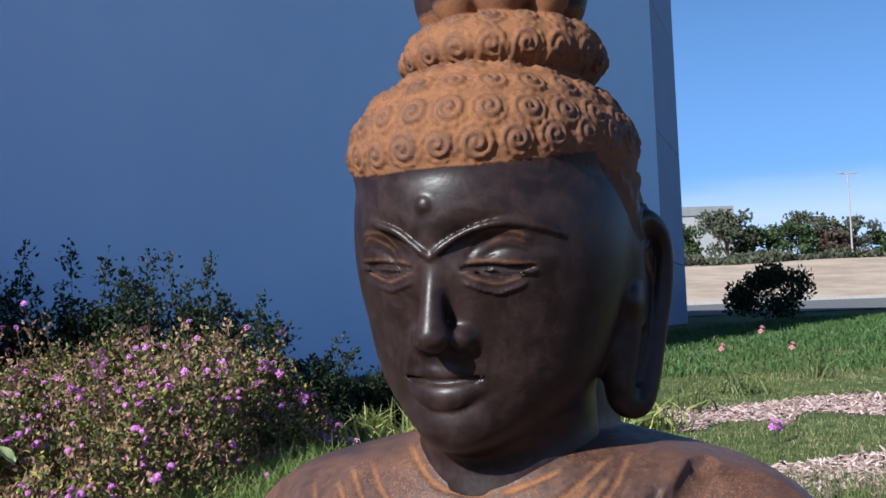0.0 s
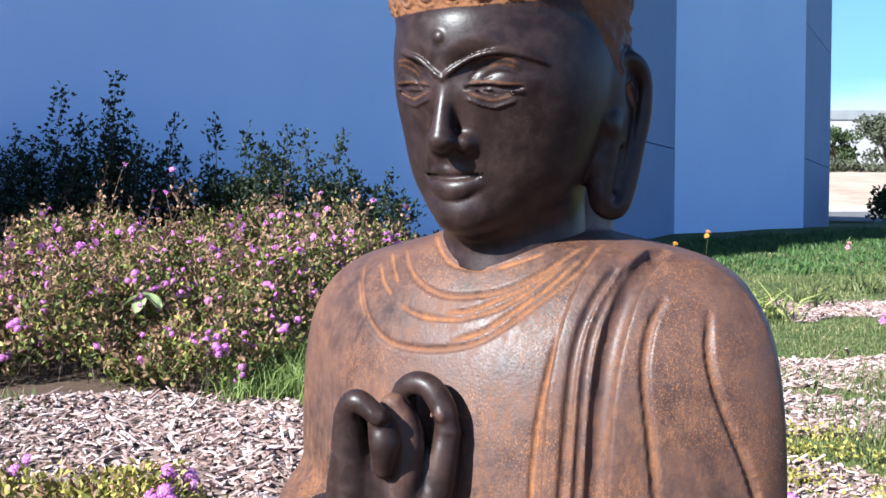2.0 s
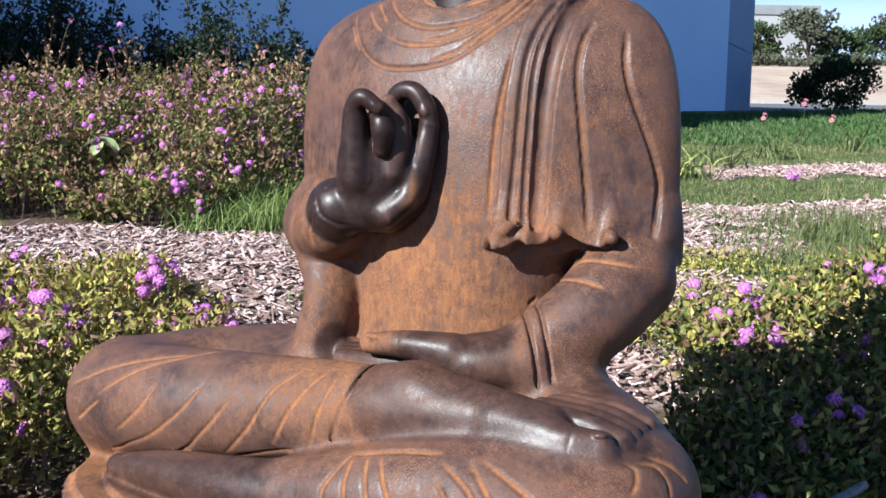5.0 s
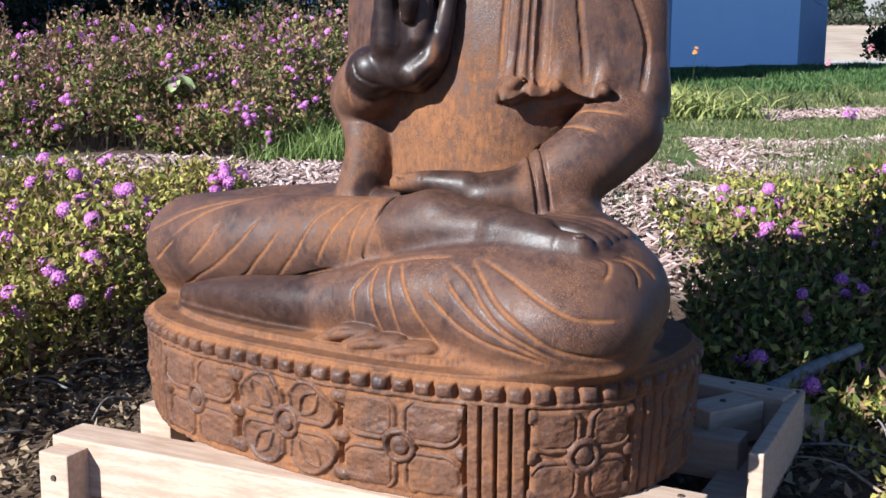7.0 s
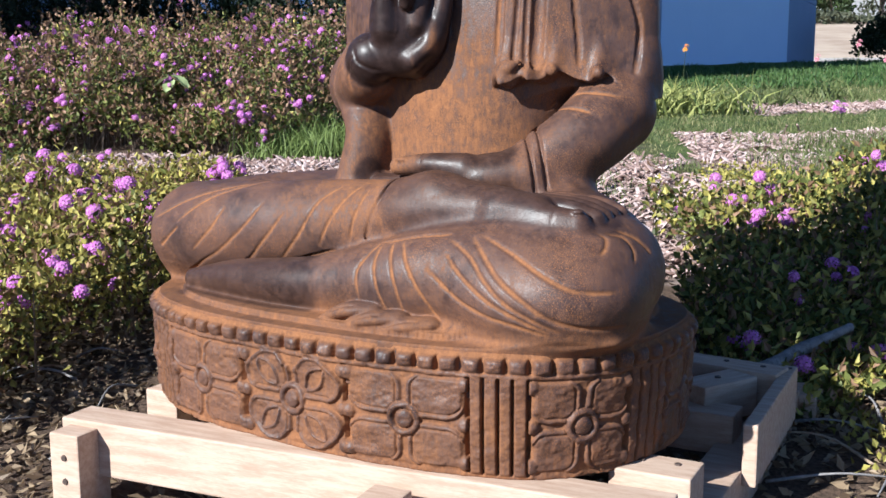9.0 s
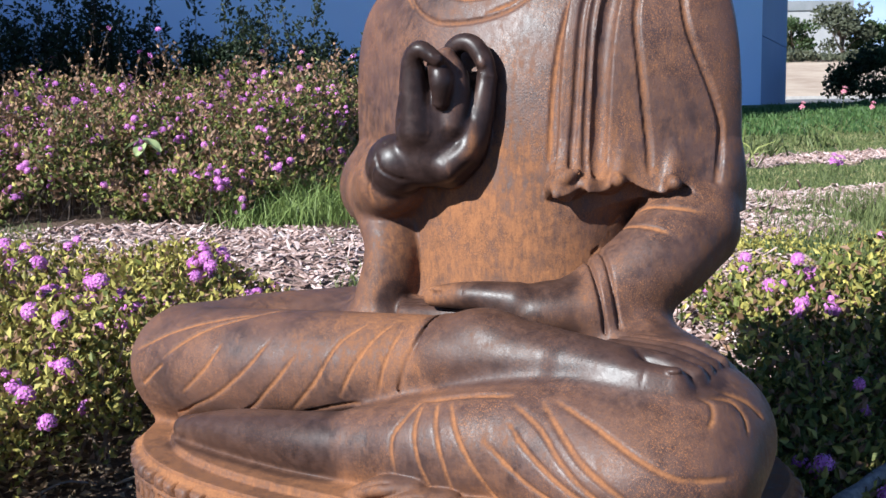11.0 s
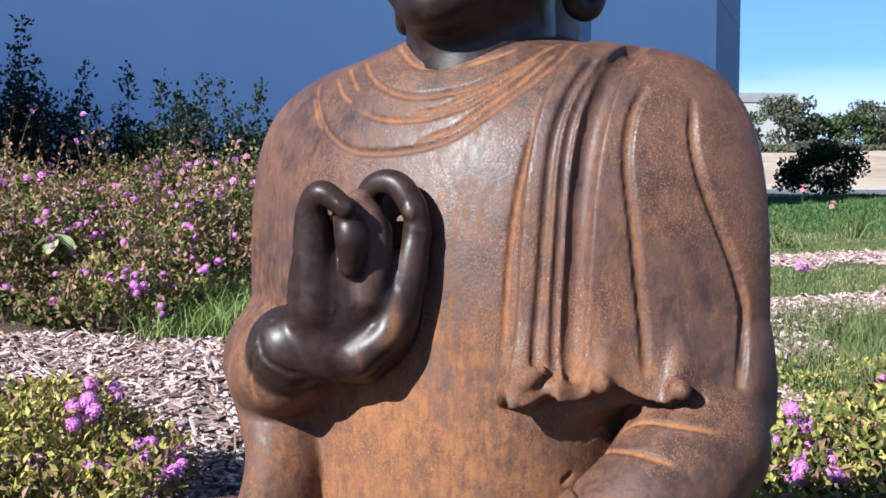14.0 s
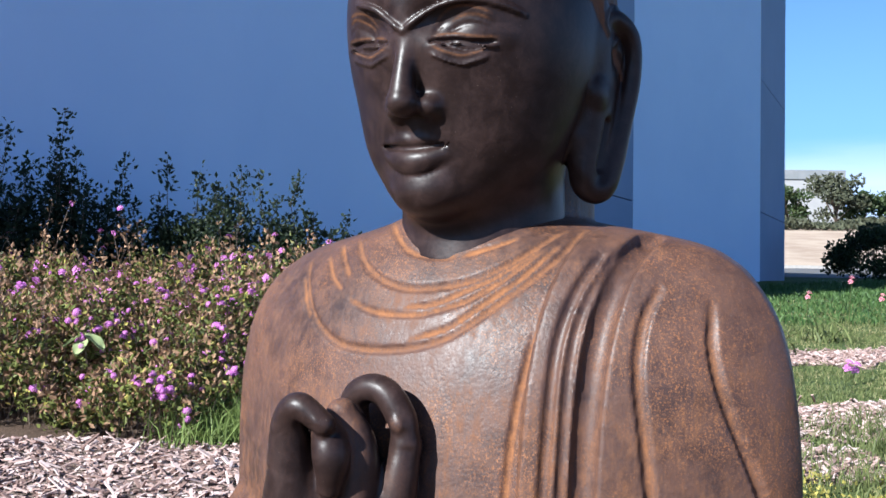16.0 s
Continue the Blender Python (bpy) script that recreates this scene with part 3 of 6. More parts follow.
    F.chain([(0.34, -0.142, 0.668), (0.40, -0.155, 0.668), (0.45, -0.160, 0.667), (0.497, -0.152, 0.664)], [0.040, 0.032, 0.0245, 0.0205], 0.018)
    F.ball((0.499, -0.158, 0.6825), (0.013, 0.012, 0.0045), 0.002)
    F.line([(0.462, -0.19, 0.66), (0.464, -0.172, 0.69), (0.466, -0.145, 0.694)], 0.004, 0.003)
    for i in range(4):
        y0 = -0.118 + 0.027 * i
        F.chain([(0.37 + 0.010 * i, y0, 0.682), (0.46 + 0.008 * i, y0 + 0.001, 0.681), (0.515 + 0.004 * i, y0 + 0.003, 0.668)], [0.022, 0.0175, 0.0150], 0.003)
    # folds of skin over the instep
    for i in range(3):
        F.line([(0.26 + 0.02 * i, -0.17, 0.700), (0.275 + 0.022 * i, -0.13, 0.722 - 0.004 * i), (0.31 + 0.02 * i, -0.09, 0.716)], 0.004, 0.0012)
    # lower shin and the foot that lies on the seat
    F.chain([(0.49, -0.11, 0.545), (0.30, -0.175, 0.55), (0.12, -0.20, 0.53), (0.0, -0.205, 0.515)], [0.118, 0.098, 0.078, 0.060], 0.03)
    F.ball((0.42, -0.15, 0.53), (0.19, 0.15, 0.115), 0.04)
    F.chain([(0.02, -0.212, 0.514), (-0.12, -0.218, 0.503), (-0.28, -0.205, 0.493), (-0.42, -0.19, 0.478)], [0.058, 0.052, 0.042, 0.024], 0.012)
    # cloth spread on the seat
    F.off = np.zeros(3)
    F.ball((0.27, -0.18, 0.462), (0.29, 0.085, 0.018), 0.02)
    for xe, ye, ze in ((0.110, -0.272, 0.486), (0.172, -0.277, 0.477), (0.240, -0.268, 0.471)):
        F.chain([(xe - 0.13, ye - 0.016, 0.452), (xe - 0.065, ye - 0.010, ze - 0.006), (xe - 0.018, ye + 0.006, ze)], [0.012, 0.027, 0.025], 0.002, flat=(1, 1.1, 0.55))
        F.line([(xe - 0.09, ye - 0.036, ze - 0.004), (xe - 0.04, ye - 0.024, ze + 0.008)], 0.005, 0.003)
    return F


def build_head(step):
    F = Field((-0.22, -0.04, 1.30), (0.30, 0.52, 2.06), step)
    X = FACE_X
    F.ball((X, 0.25, 1.63), (0.158, 0.196, 0.165), 0.03)
    F.ball((X, 0.225, 1.535), (0.139, 0.135, 0.14), 0.06)
    F.ball((X - 0.006, 0.208, 1.462), (0.109, 0.095, 0.086), 0.05)
    F.ball((X - 0.008, 0.160, 1.408), (0.05, 0.036, 0.034), 0.05)
    F.chain([(X - 0.005, 0.275, 1.48), (X - 0.01, 0.27, 1.28)], [0.098, 0.112], 0.025)
    # hair: a cap, a knot and a bud
    F.ball((X, 0.25, 1.695), (0.161, 0.199, 0.112), 0.008)
    F.ball((X + 0.012, 0.255, 1.812), (0.118, 0.128, 0.052), 0.008)
    F.ball((X + 0.012, 0.255, 1.90), (0.086, 0.09, 0.062), 0.004)
    F.limb((X + 0.012, 0.255, 1.91), (X + 0.012, 0.255, 2.02), 0.065, 0.01, 0.03)
    for i in range(8):
        a = 2 * math.pi * (i + 0.5) / 8
        F.ball((X + 0.012 + 0.07 * math.cos(a), 0.255 + 0.072 * math.sin(a), 1.90), (0.034, 0.034, 0.058), 0.004)
    # eye sockets, lids
    for sx in (-1, 1):
        F.ball((X + sx * 0.064, 0.052, 1.584), (0.046, 0.030, 0.025), 0.02, cut=True)
        F.ball((X + sx * 0.063, 0.131, 1.570), (0.050, 0.033, 0.027), 0.010)
    # nose
    F.chain([(X, 0.082, 1.592), (X, 0.0725, 1.558), (X, 0.066, 1.522), (X, 0.063, 1.498)], [0.0095, 0.0108, 0.0132, 0.0155], 0.009)
    F.ball((X, 0.069, 1.4925), (0.0180, 0.021, 0.0150), 0.008)
    for sx in (-1, 1):
        F.ball((X + sx * 0.0225, 0.0935, 1.4915), (0.0145, 0.019, 0.0145), 0.009)
        F.line([(X + sx * 0.036, 0.098, 1.508), (X + sx * 0.041, 0.102, 1.494), (X + sx * 0.036, 0.104, 1.480)], 0.006, 0.003)
        F.ball((X + sx * 0.011, 0.078, 1.4775), (0.007, 0.010, 0.004), 0.003, cut=True)
    # lips, parted by a fine line with lifted corners
    M = X - 0.008
    F.chain([(M + x, y, z) for x, y, z in ((-0.060, 0.1275, 1.4605), (-0.038, 0.1140, 1.4560), (-0.012, 0.1050, 1.4580), (0.0, 0.1050, 1.4555), (0.012, 0.1050, 1.4580), (0.038, 0.1140, 1.4560), (0.060, 0.1275, 1.4605))], [0.003, 0.0072, 0.0095, 0.0086, 0.0095, 0.0072, 0.003], 0.004)
    F.chain([(M + x, y, z) for x, y, z in ((-0.050, 0.1235, 1.4470), (-0.033, 0.1130, 1.4385), (-0.010, 0.1065, 1.4335), (0.010, 0.1065, 1.4335), (0.033, 0.1130, 1.4385), (0.050, 0.1235, 1.4470))], [0.003, 0.0095, 0.0138, 0.0138, 0.0095, 0.003], 0.004)
    F.chain([(M + x, y, z) for x, y, z in ((-0.064, 0.1265, 1.4625), (-0.043, 0.1120, 1.4520), (-0.020, 0.1000, 1.4480), (0.0, 0.0975, 1.4465), (0.020, 0.1000, 1.4480), (0.043, 0.1120, 1.4520), (0.064, 0.1265, 1.4625))], [0.0015, 0.0030, 0.0034, 0.0030, 0.0034, 0.0030, 0.0015], 0.0015, True)
    F.line([(M - 0.034, 0.118, 1.424), (M, 0.105, 1.4165), (M + 0.034, 0.118, 1.424)], 0.010, 0.004)
    F.line([(M, 0.104, 1.479), (M, 0.101, 1.468)], 0.007, 0.002)
    F.ball((M, 0.128, 1.397), (0.034, 0.026, 0.022), 0.03)
    # eye openings between the lids, the eyeball set back in them
    for pts, half in (([(0.063, 0.072, 1.5620), (0.0745, 0.076, 1.5615), (0.0895, 0.081, 1.5590), (0.105, 0.088, 1.5565), (0.119, 0.096, 1.5580), (0.132, 0.105, 1.5620)], [0.001, 0.0045, 0.0070, 0.0072, 0.0054, 0.0015]),
                      ([(0.0125, 0.0685, 1.5650), (-0.0075, 0.076, 1.5655), (-0.0275, 0.0825, 1.5655), (-0.0485, 0.091, 1.5690), (-0.068, 0.1035, 1.5745)], [0.001, 0.0055, 0.0080, 0.0062, 0.002])):
        F.chain(pts, half, 0.0012, True)
        F.chain([(x, y + 0.0125, z) for x, y, z in pts], [h + 0.0008 for h in half], 0.001)
    # mark on the brow
    F.ball((X, 0.060, 1.628), (0.0115, 0.010, 0.0115), 0.002)
    # ears with long lobes
    F.off = np.array([0.0, 0.0, -0.010])
    for sx in (-1, 1):
        rim = [(0.142, 0.255, 1.585), (0.148, 0.262, 1.612), (0.160, 0.290, 1.628), (0.172, 0.318, 1.608), (0.172, 0.325, 1.56), (0.162, 0.318, 1.50), (0.152, 0.308, 1.45), (0.142, 0.295, 1.42), (0.128, 0.275, 1.428), (0.128, 0.262, 1.48)]
        F.chain([(X + sx * x, y, z) for x, y, z in rim], [0.011, 0.012, 0.013, 0.013, 0.012, 0.013, 0.016, 0.018, 0.015, 0.012], 0.008)
        F.chain([(X + sx * 0.150, 0.290, 1.595), (X + sx * 0.148, 0.292, 1.52), (X + sx * 0.138, 0.285, 1.44)], [0.044, 0.034, 0.030], 0.006, flat=(0.36, 1, 1))
        F.ball((X + sx * 0.150, 0.268, 1.535), (0.012, 0.02, 0.022), 0.006)
        F.chain([(X + sx * 0.136, 0.270, 1.53), (X + sx * 0.126, 0.268, 1.485), (X + sx * 0.122, 0.268, 1.455)], [0.018, 0.018, 0.012], 0.008)
        F.ball((X + sx * 0.170, 0.296, 1.585), (0.010, 0.016, 0.024), 0.006, cut=True)
        F.chain([(X + sx * 0.155, 0.285, 1.50), (X + sx * 0.150, 0.280, 1.445)], [0.006, 0.007], 0.004, cut=True)
    return F


def plinth_relief(s, z):
    """How far the carving stands out at arc length s from the middle of the front and height z above the drum's foot."""
    out = np.zeros_like(s)
    low, high = 0.006, 0.186
    mid = (low + high) / 2
    inside = (z > low) & (z < high)
    a = np.abs(s)

    def bars(lo, hi, count):
        w = (hi - lo) / count
        u = np.mod(a - lo, w) / w
        on = inside & (a >= lo) & (a < hi)
        out[on] = np.where((u[on] < 0.09) | (u[on] > 0.91), -0.014, 0.004 - 0.003 * (2 * u[on] - 1) ** 4)

    def cross(c, half, flower=False):
        on = inside & (a >= c - half) & (a < c + half)
        p, q = (a - c)[on], (z - mid)[on]
        hz = (high - low) / 2
        r = np.hypot(p, q)
        ap, aq = np.abs(p), np.abs(q)
        if flower:
            d = np.hypot((ap - 0.058) * 0.86, (aq - 0.044) * 1.12) + 0.004 * np.cos(3 * np.arctan2(aq - 0.044, ap - 0.058) - 2.0)
            h = np.where(d < 0.050, 0.0040 - 0.0025 * np.clip(1 - d / 0.04, 0, 1), -0.001)
            h = np.where(np.abs(d - 0.0455) < 0.0045, 0.0080 - 160 * (d - 0.0455) ** 2, h)
            u, w = (ap + aq) / 1.414, np.abs(ap - 0.012 - aq) / 1.414
            leaf = 0.017 * np.sin(np.pi * np.clip((u - 0.042) / 0.066, 0, 1)) ** 0.8
            h = np.where((np.abs(w - leaf) < 0.0036) & (leaf > 0.002), 0.0082 - 260 * (w - leaf) ** 2, h)
            h = np.where((w < leaf - 0.0036), 0.0020, h)
        else:
            h = np.where((ap < half - 0.010) & (aq < hz - 0.008), 0.0045, -0.001)
            corner = np.minimum(half - 0.010 - ap, hz - 0.008 - aq)
            h = np.where((corner > 0) & (corner < 0.003), 0.002, h)
        for along, across, full in ((ap, aq, half), (aq, ap, hz)):
            curl = 0.010 + 0.022 * np.clip((along - full * 0.62) / (full * 0.32), 0, 1) ** 3
            d = np.abs(across - curl)
            arm = (along > 0.026) & (along < full * 0.93)
            if flower:
                arm &= along < full * 0.72
            h = np.where(arm & (across < curl + 0.007), -0.0005, h)
            h = np.where(arm & (d < 0.0045), 0.0062 * (1 - (d / 0.0062) ** 2), h)
        h = np.where(r < 0.034, -0.001, h)
        h = np.where(np.abs(r - 0.0265) < 0.0065, 0.0085 - 120 * (r - 0.0265) ** 2, h)
        h = np.where(r < 0.017, 0.0085 - 12 * r**2, h)
        h = np.where(ap > half - 0.006, -0.013, h)
        for q0 in (-0.072, 0.0, 0.072):
            knob = np.hypot(half - 0.006 - ap, q - q0)
            h = np.where(knob < 0.014, np.maximum(h, 0.0085 - 30 * knob**2), h)
        out[on] = h

    cross(0.0, 0.128, True)
    cross(0.25, 0.122)
    bars(0.372, 0.478, 4)
    cross(0.578, 0.100)
    bars(0.678, 0.79, 4)
    cross(0.89, 0.100)
    bars(0.99, 1.10, 4)
    # beads along the upper edge
    top = z > 0.190
    u = np.mod(s + 0.018, 0.0415) / 0.0415
    zz = (z - 0.190) / 0.030
    bead = 0.017 * np.clip(1 - np.abs(2 * u - 1) ** 3.5 / 0.55, 0, 1) ** 0.5 * np.clip(1 - np.abs(2 * zz - 1) ** 3, 0, 1) ** 0.5
    out[top] = bead[top] - 0.008
    rim = (z > 0.183) & (z < 0.192)
    out[rim] = 0.004
    return out


def build_plinth():
    """The carved drum under the figure: a displaced side, with an underside."""
    th = np.concatenate([np.linspace(math.pi, 2 * math.pi, 1500, endpoint=False), np.linspace(0, math.pi, 160, endpoint=False)])
    c, s_ = np.cos(th), np.sin(th)
    r = 1 / (np.abs(c / BASE_A) ** EXPO + np.abs(s_ / BASE_B) ** EXPO) ** (1 / EXPO)
    x, y = r * c, r * s_
    # even steps of arc length round the drum
    px, py = np.append(x, x[0]), np.append(y, y[0])
    arc = np.concatenate([[0], np.cumsum(np.hypot(np.diff(px), np.diff(py)))])
    front = np.interp(1.5 * math.pi, th[:1500], arc[:1500])
    want = np.concatenate([np.arange(front - 1.05, front + 1.05, 0.0016), np.arange(front + 1.05, front - 1.05 + arc[-1], 0.02)])
    w = np.mod(want, arc[-1])
    x, y = np.interp(w, arc, px), np.interp(w, arc, py)
    nx, ny = np.gradient(y), -np.gradient(x)
    ln = np.hypot(nx, ny) + 1e-9
    nx, ny = nx / ln, ny / ln
    s = want - front
    zz = np.concatenate([np.arange(0, BASE_TOP - BASE_LOW, 0.002), [BASE_TOP - BASE_LOW + 0.004]])
    S, Z = np.meshgrid(s, zz, indexing="ij")
    H = plinth_relief(S, Z)
    rough = 0.0012 * np.sin(61 * S + 9 * Z) * np.sin(83 * Z - 7 * S) + 0.002 * np.sin(17 * S)
    for _ in range(1):
        H[1:-1, 1:-1] = (H[1:-1, 1:-1] * 2 + H[:-2, 1:-1] + H[2:, 1:-1] + H[1:-1, :-2] + H[1:-1, 2:]) / 6
    noise = np.zeros_like(H)
    grid = np.random.default_rng(3)
    for cell, amp in ((60, 0.0016), (22, 0.0011), (9, 0.0007), (4, 0.0004)):
        coarse = grid.normal(size=(H.shape[0] // cell + 2, H.shape[1] // max(cell // 2, 1) + 2))
        u, w2 = np.arange(H.shape[0]) / cell, np.arange(H.shape[1]) / max(cell // 2, 1)
        i0, j0 = u.astype(int), w2.astype(int)
        fu, fw = (u - i0)[:, None], (w2 - j0)[None]
        fu, fw = fu * fu * (3 - 2 * fu), fw * fw * (3 - 2 * fw)
        q = [coarse[np.ix_(i0 + a, j0 + b)] for a in (0, 1) for b in (0, 1)]
        noise += amp * ((q[0] * (1 - fw) + q[1] * fw) * (1 - fu) + (q[2] * (1 - fw) + q[3] * fw) * fu)
    rough = rough + noise
    D = H + rough - 0.02 * (1 - Z / 0.22) * 0.5
    xx = BASE_X + x[:, None] + nx[:, None] * D
    yy = BASE_Y + y[:, None] + ny[:, None] * D
    n, m = len(s), len(zz)
    v = np.stack([xx, yy, BASE_LOW + Z], -1).reshape(-1, 3)
    i, j = np.meshgrid(np.arange(n), np.arange(m - 1), indexing="ij")
    a, b = i * m + j, ((i + 1) % n) * m + j
    q = np.stack([a, b, b + 1, a + 1], -1).reshape(-1, 4)
    # close it above and below
    k = len(v)
    v = np.vstack([v, [(BASE_X, BASE_Y, BASE_LOW), (BASE_X, BASE_Y, BASE_TOP + 0.004)]])
    e = np.arange(n)
    low = np.stack([((e + 1) % n) * m, e * m, np.full(n, k), np.full(n, k)], -1)
    top = np.stack([e * m + m - 1, ((e + 1) % n) * m + m - 1, np.full(n, k + 1), np.full(n, k + 1)], -1)
    relief = np.append(H.reshape(-1), [0, 0])
    return v, q, np.vstack([low, top])[:, :3], relief


def vertex_normals(v, q):
    n = np.zeros_like(v)
    f = np.cross(v[q[:, 2]] - v[q[:, 0]], v[q[:, 3]] - v[q[:, 1]])
    for k in range(4):
        np.add.at(n, q[:, k], f)
    return n / (np.linalg.norm(n, axis=1, keepdims=True) + 1e-12)


def curl_centres():
    """Rows of hair curls: places on the cap and the knot, with the radius of each."""
    rows = [((FACE_X, 0.25, 1.695), (0.161, 0.199, 0.112), z, 0.0205, shift) for z, shift in ((1.687, 0.0), (1.7235, 0.5), (1.756, 0.1), (1.782, 0.6))]
    rows += [((FACE_X + 0.012, 0.255, 1.812), (0.118, 0.128, 0.052), z, 0.0195, shift) for z, shift in ((1.805, 0.2), (1.838, 0.7))]
    out = []
    for c, r, z, rad, shift in rows:
        k = math.sqrt(max(0.05, 1 - ((z - c[2]) / r[2]) ** 2))
        a, b = r[0] * k, r[1] * k
        count = round(math.pi * (3 * (a + b) - math.sqrt((3 * a + b) * (a + 3 * b))) / (rad * 2.12))
        for i in range(count):
            t = 2 * math.pi * (i + shift) / count
            y = c[1] + b * math.sin(t)
            p = np.array([c[0] + a * math.cos(t), y, z + (0.17 * min(max(y - 0.065, 0), 0.13) if z < 1.70 else 0)])
            nr = (p - c) / np.array(r) ** 2
            out.append((p, nr / np.linalg.norm(nr), rad * (0.94 + 0.12 * random.random()), random.uniform(0, 6.28)))
    return out


def coil_hair(v, nrm):
    """Raises a spiral knob of hair at each centre. Returns the height added."""
    h = np.zeros(len(v))
    for p, n, rad, turn in curl_centres():
        near = np.flatnonzero(np.linalg.norm(v - p, axis=1) < rad * 1.35)
        if not len(near):
            continue
        d = v[near] - p
        along = np.cross((0, 0, 1), n)
        along /= np.linalg.norm(along)
        up = np.cross(n, along)
        x, y = d @ along, d @ up
        r, a = np.hypot(x, y) / rad, np.arctan2(y, x)
        dome = np.clip(1 - r**3.2, 0, 1) ** 0.6 * (0.0028 + 0.0022 * (1 - np.clip(r, 0, 1)))
        coil = 0.0019 * np.cos(2 * math.pi * r * 2.3 - a + turn) * np.clip(1.05 - r, 0, 1) ** 0.3 * (r < 1.05)
        edge = 0.0008 * np.cos(11 * a) * np.exp(-(((r - 0.9) / 0.14) ** 2))
        h[near] = np.maximum(h[near], dome + coil + edge)
    return h


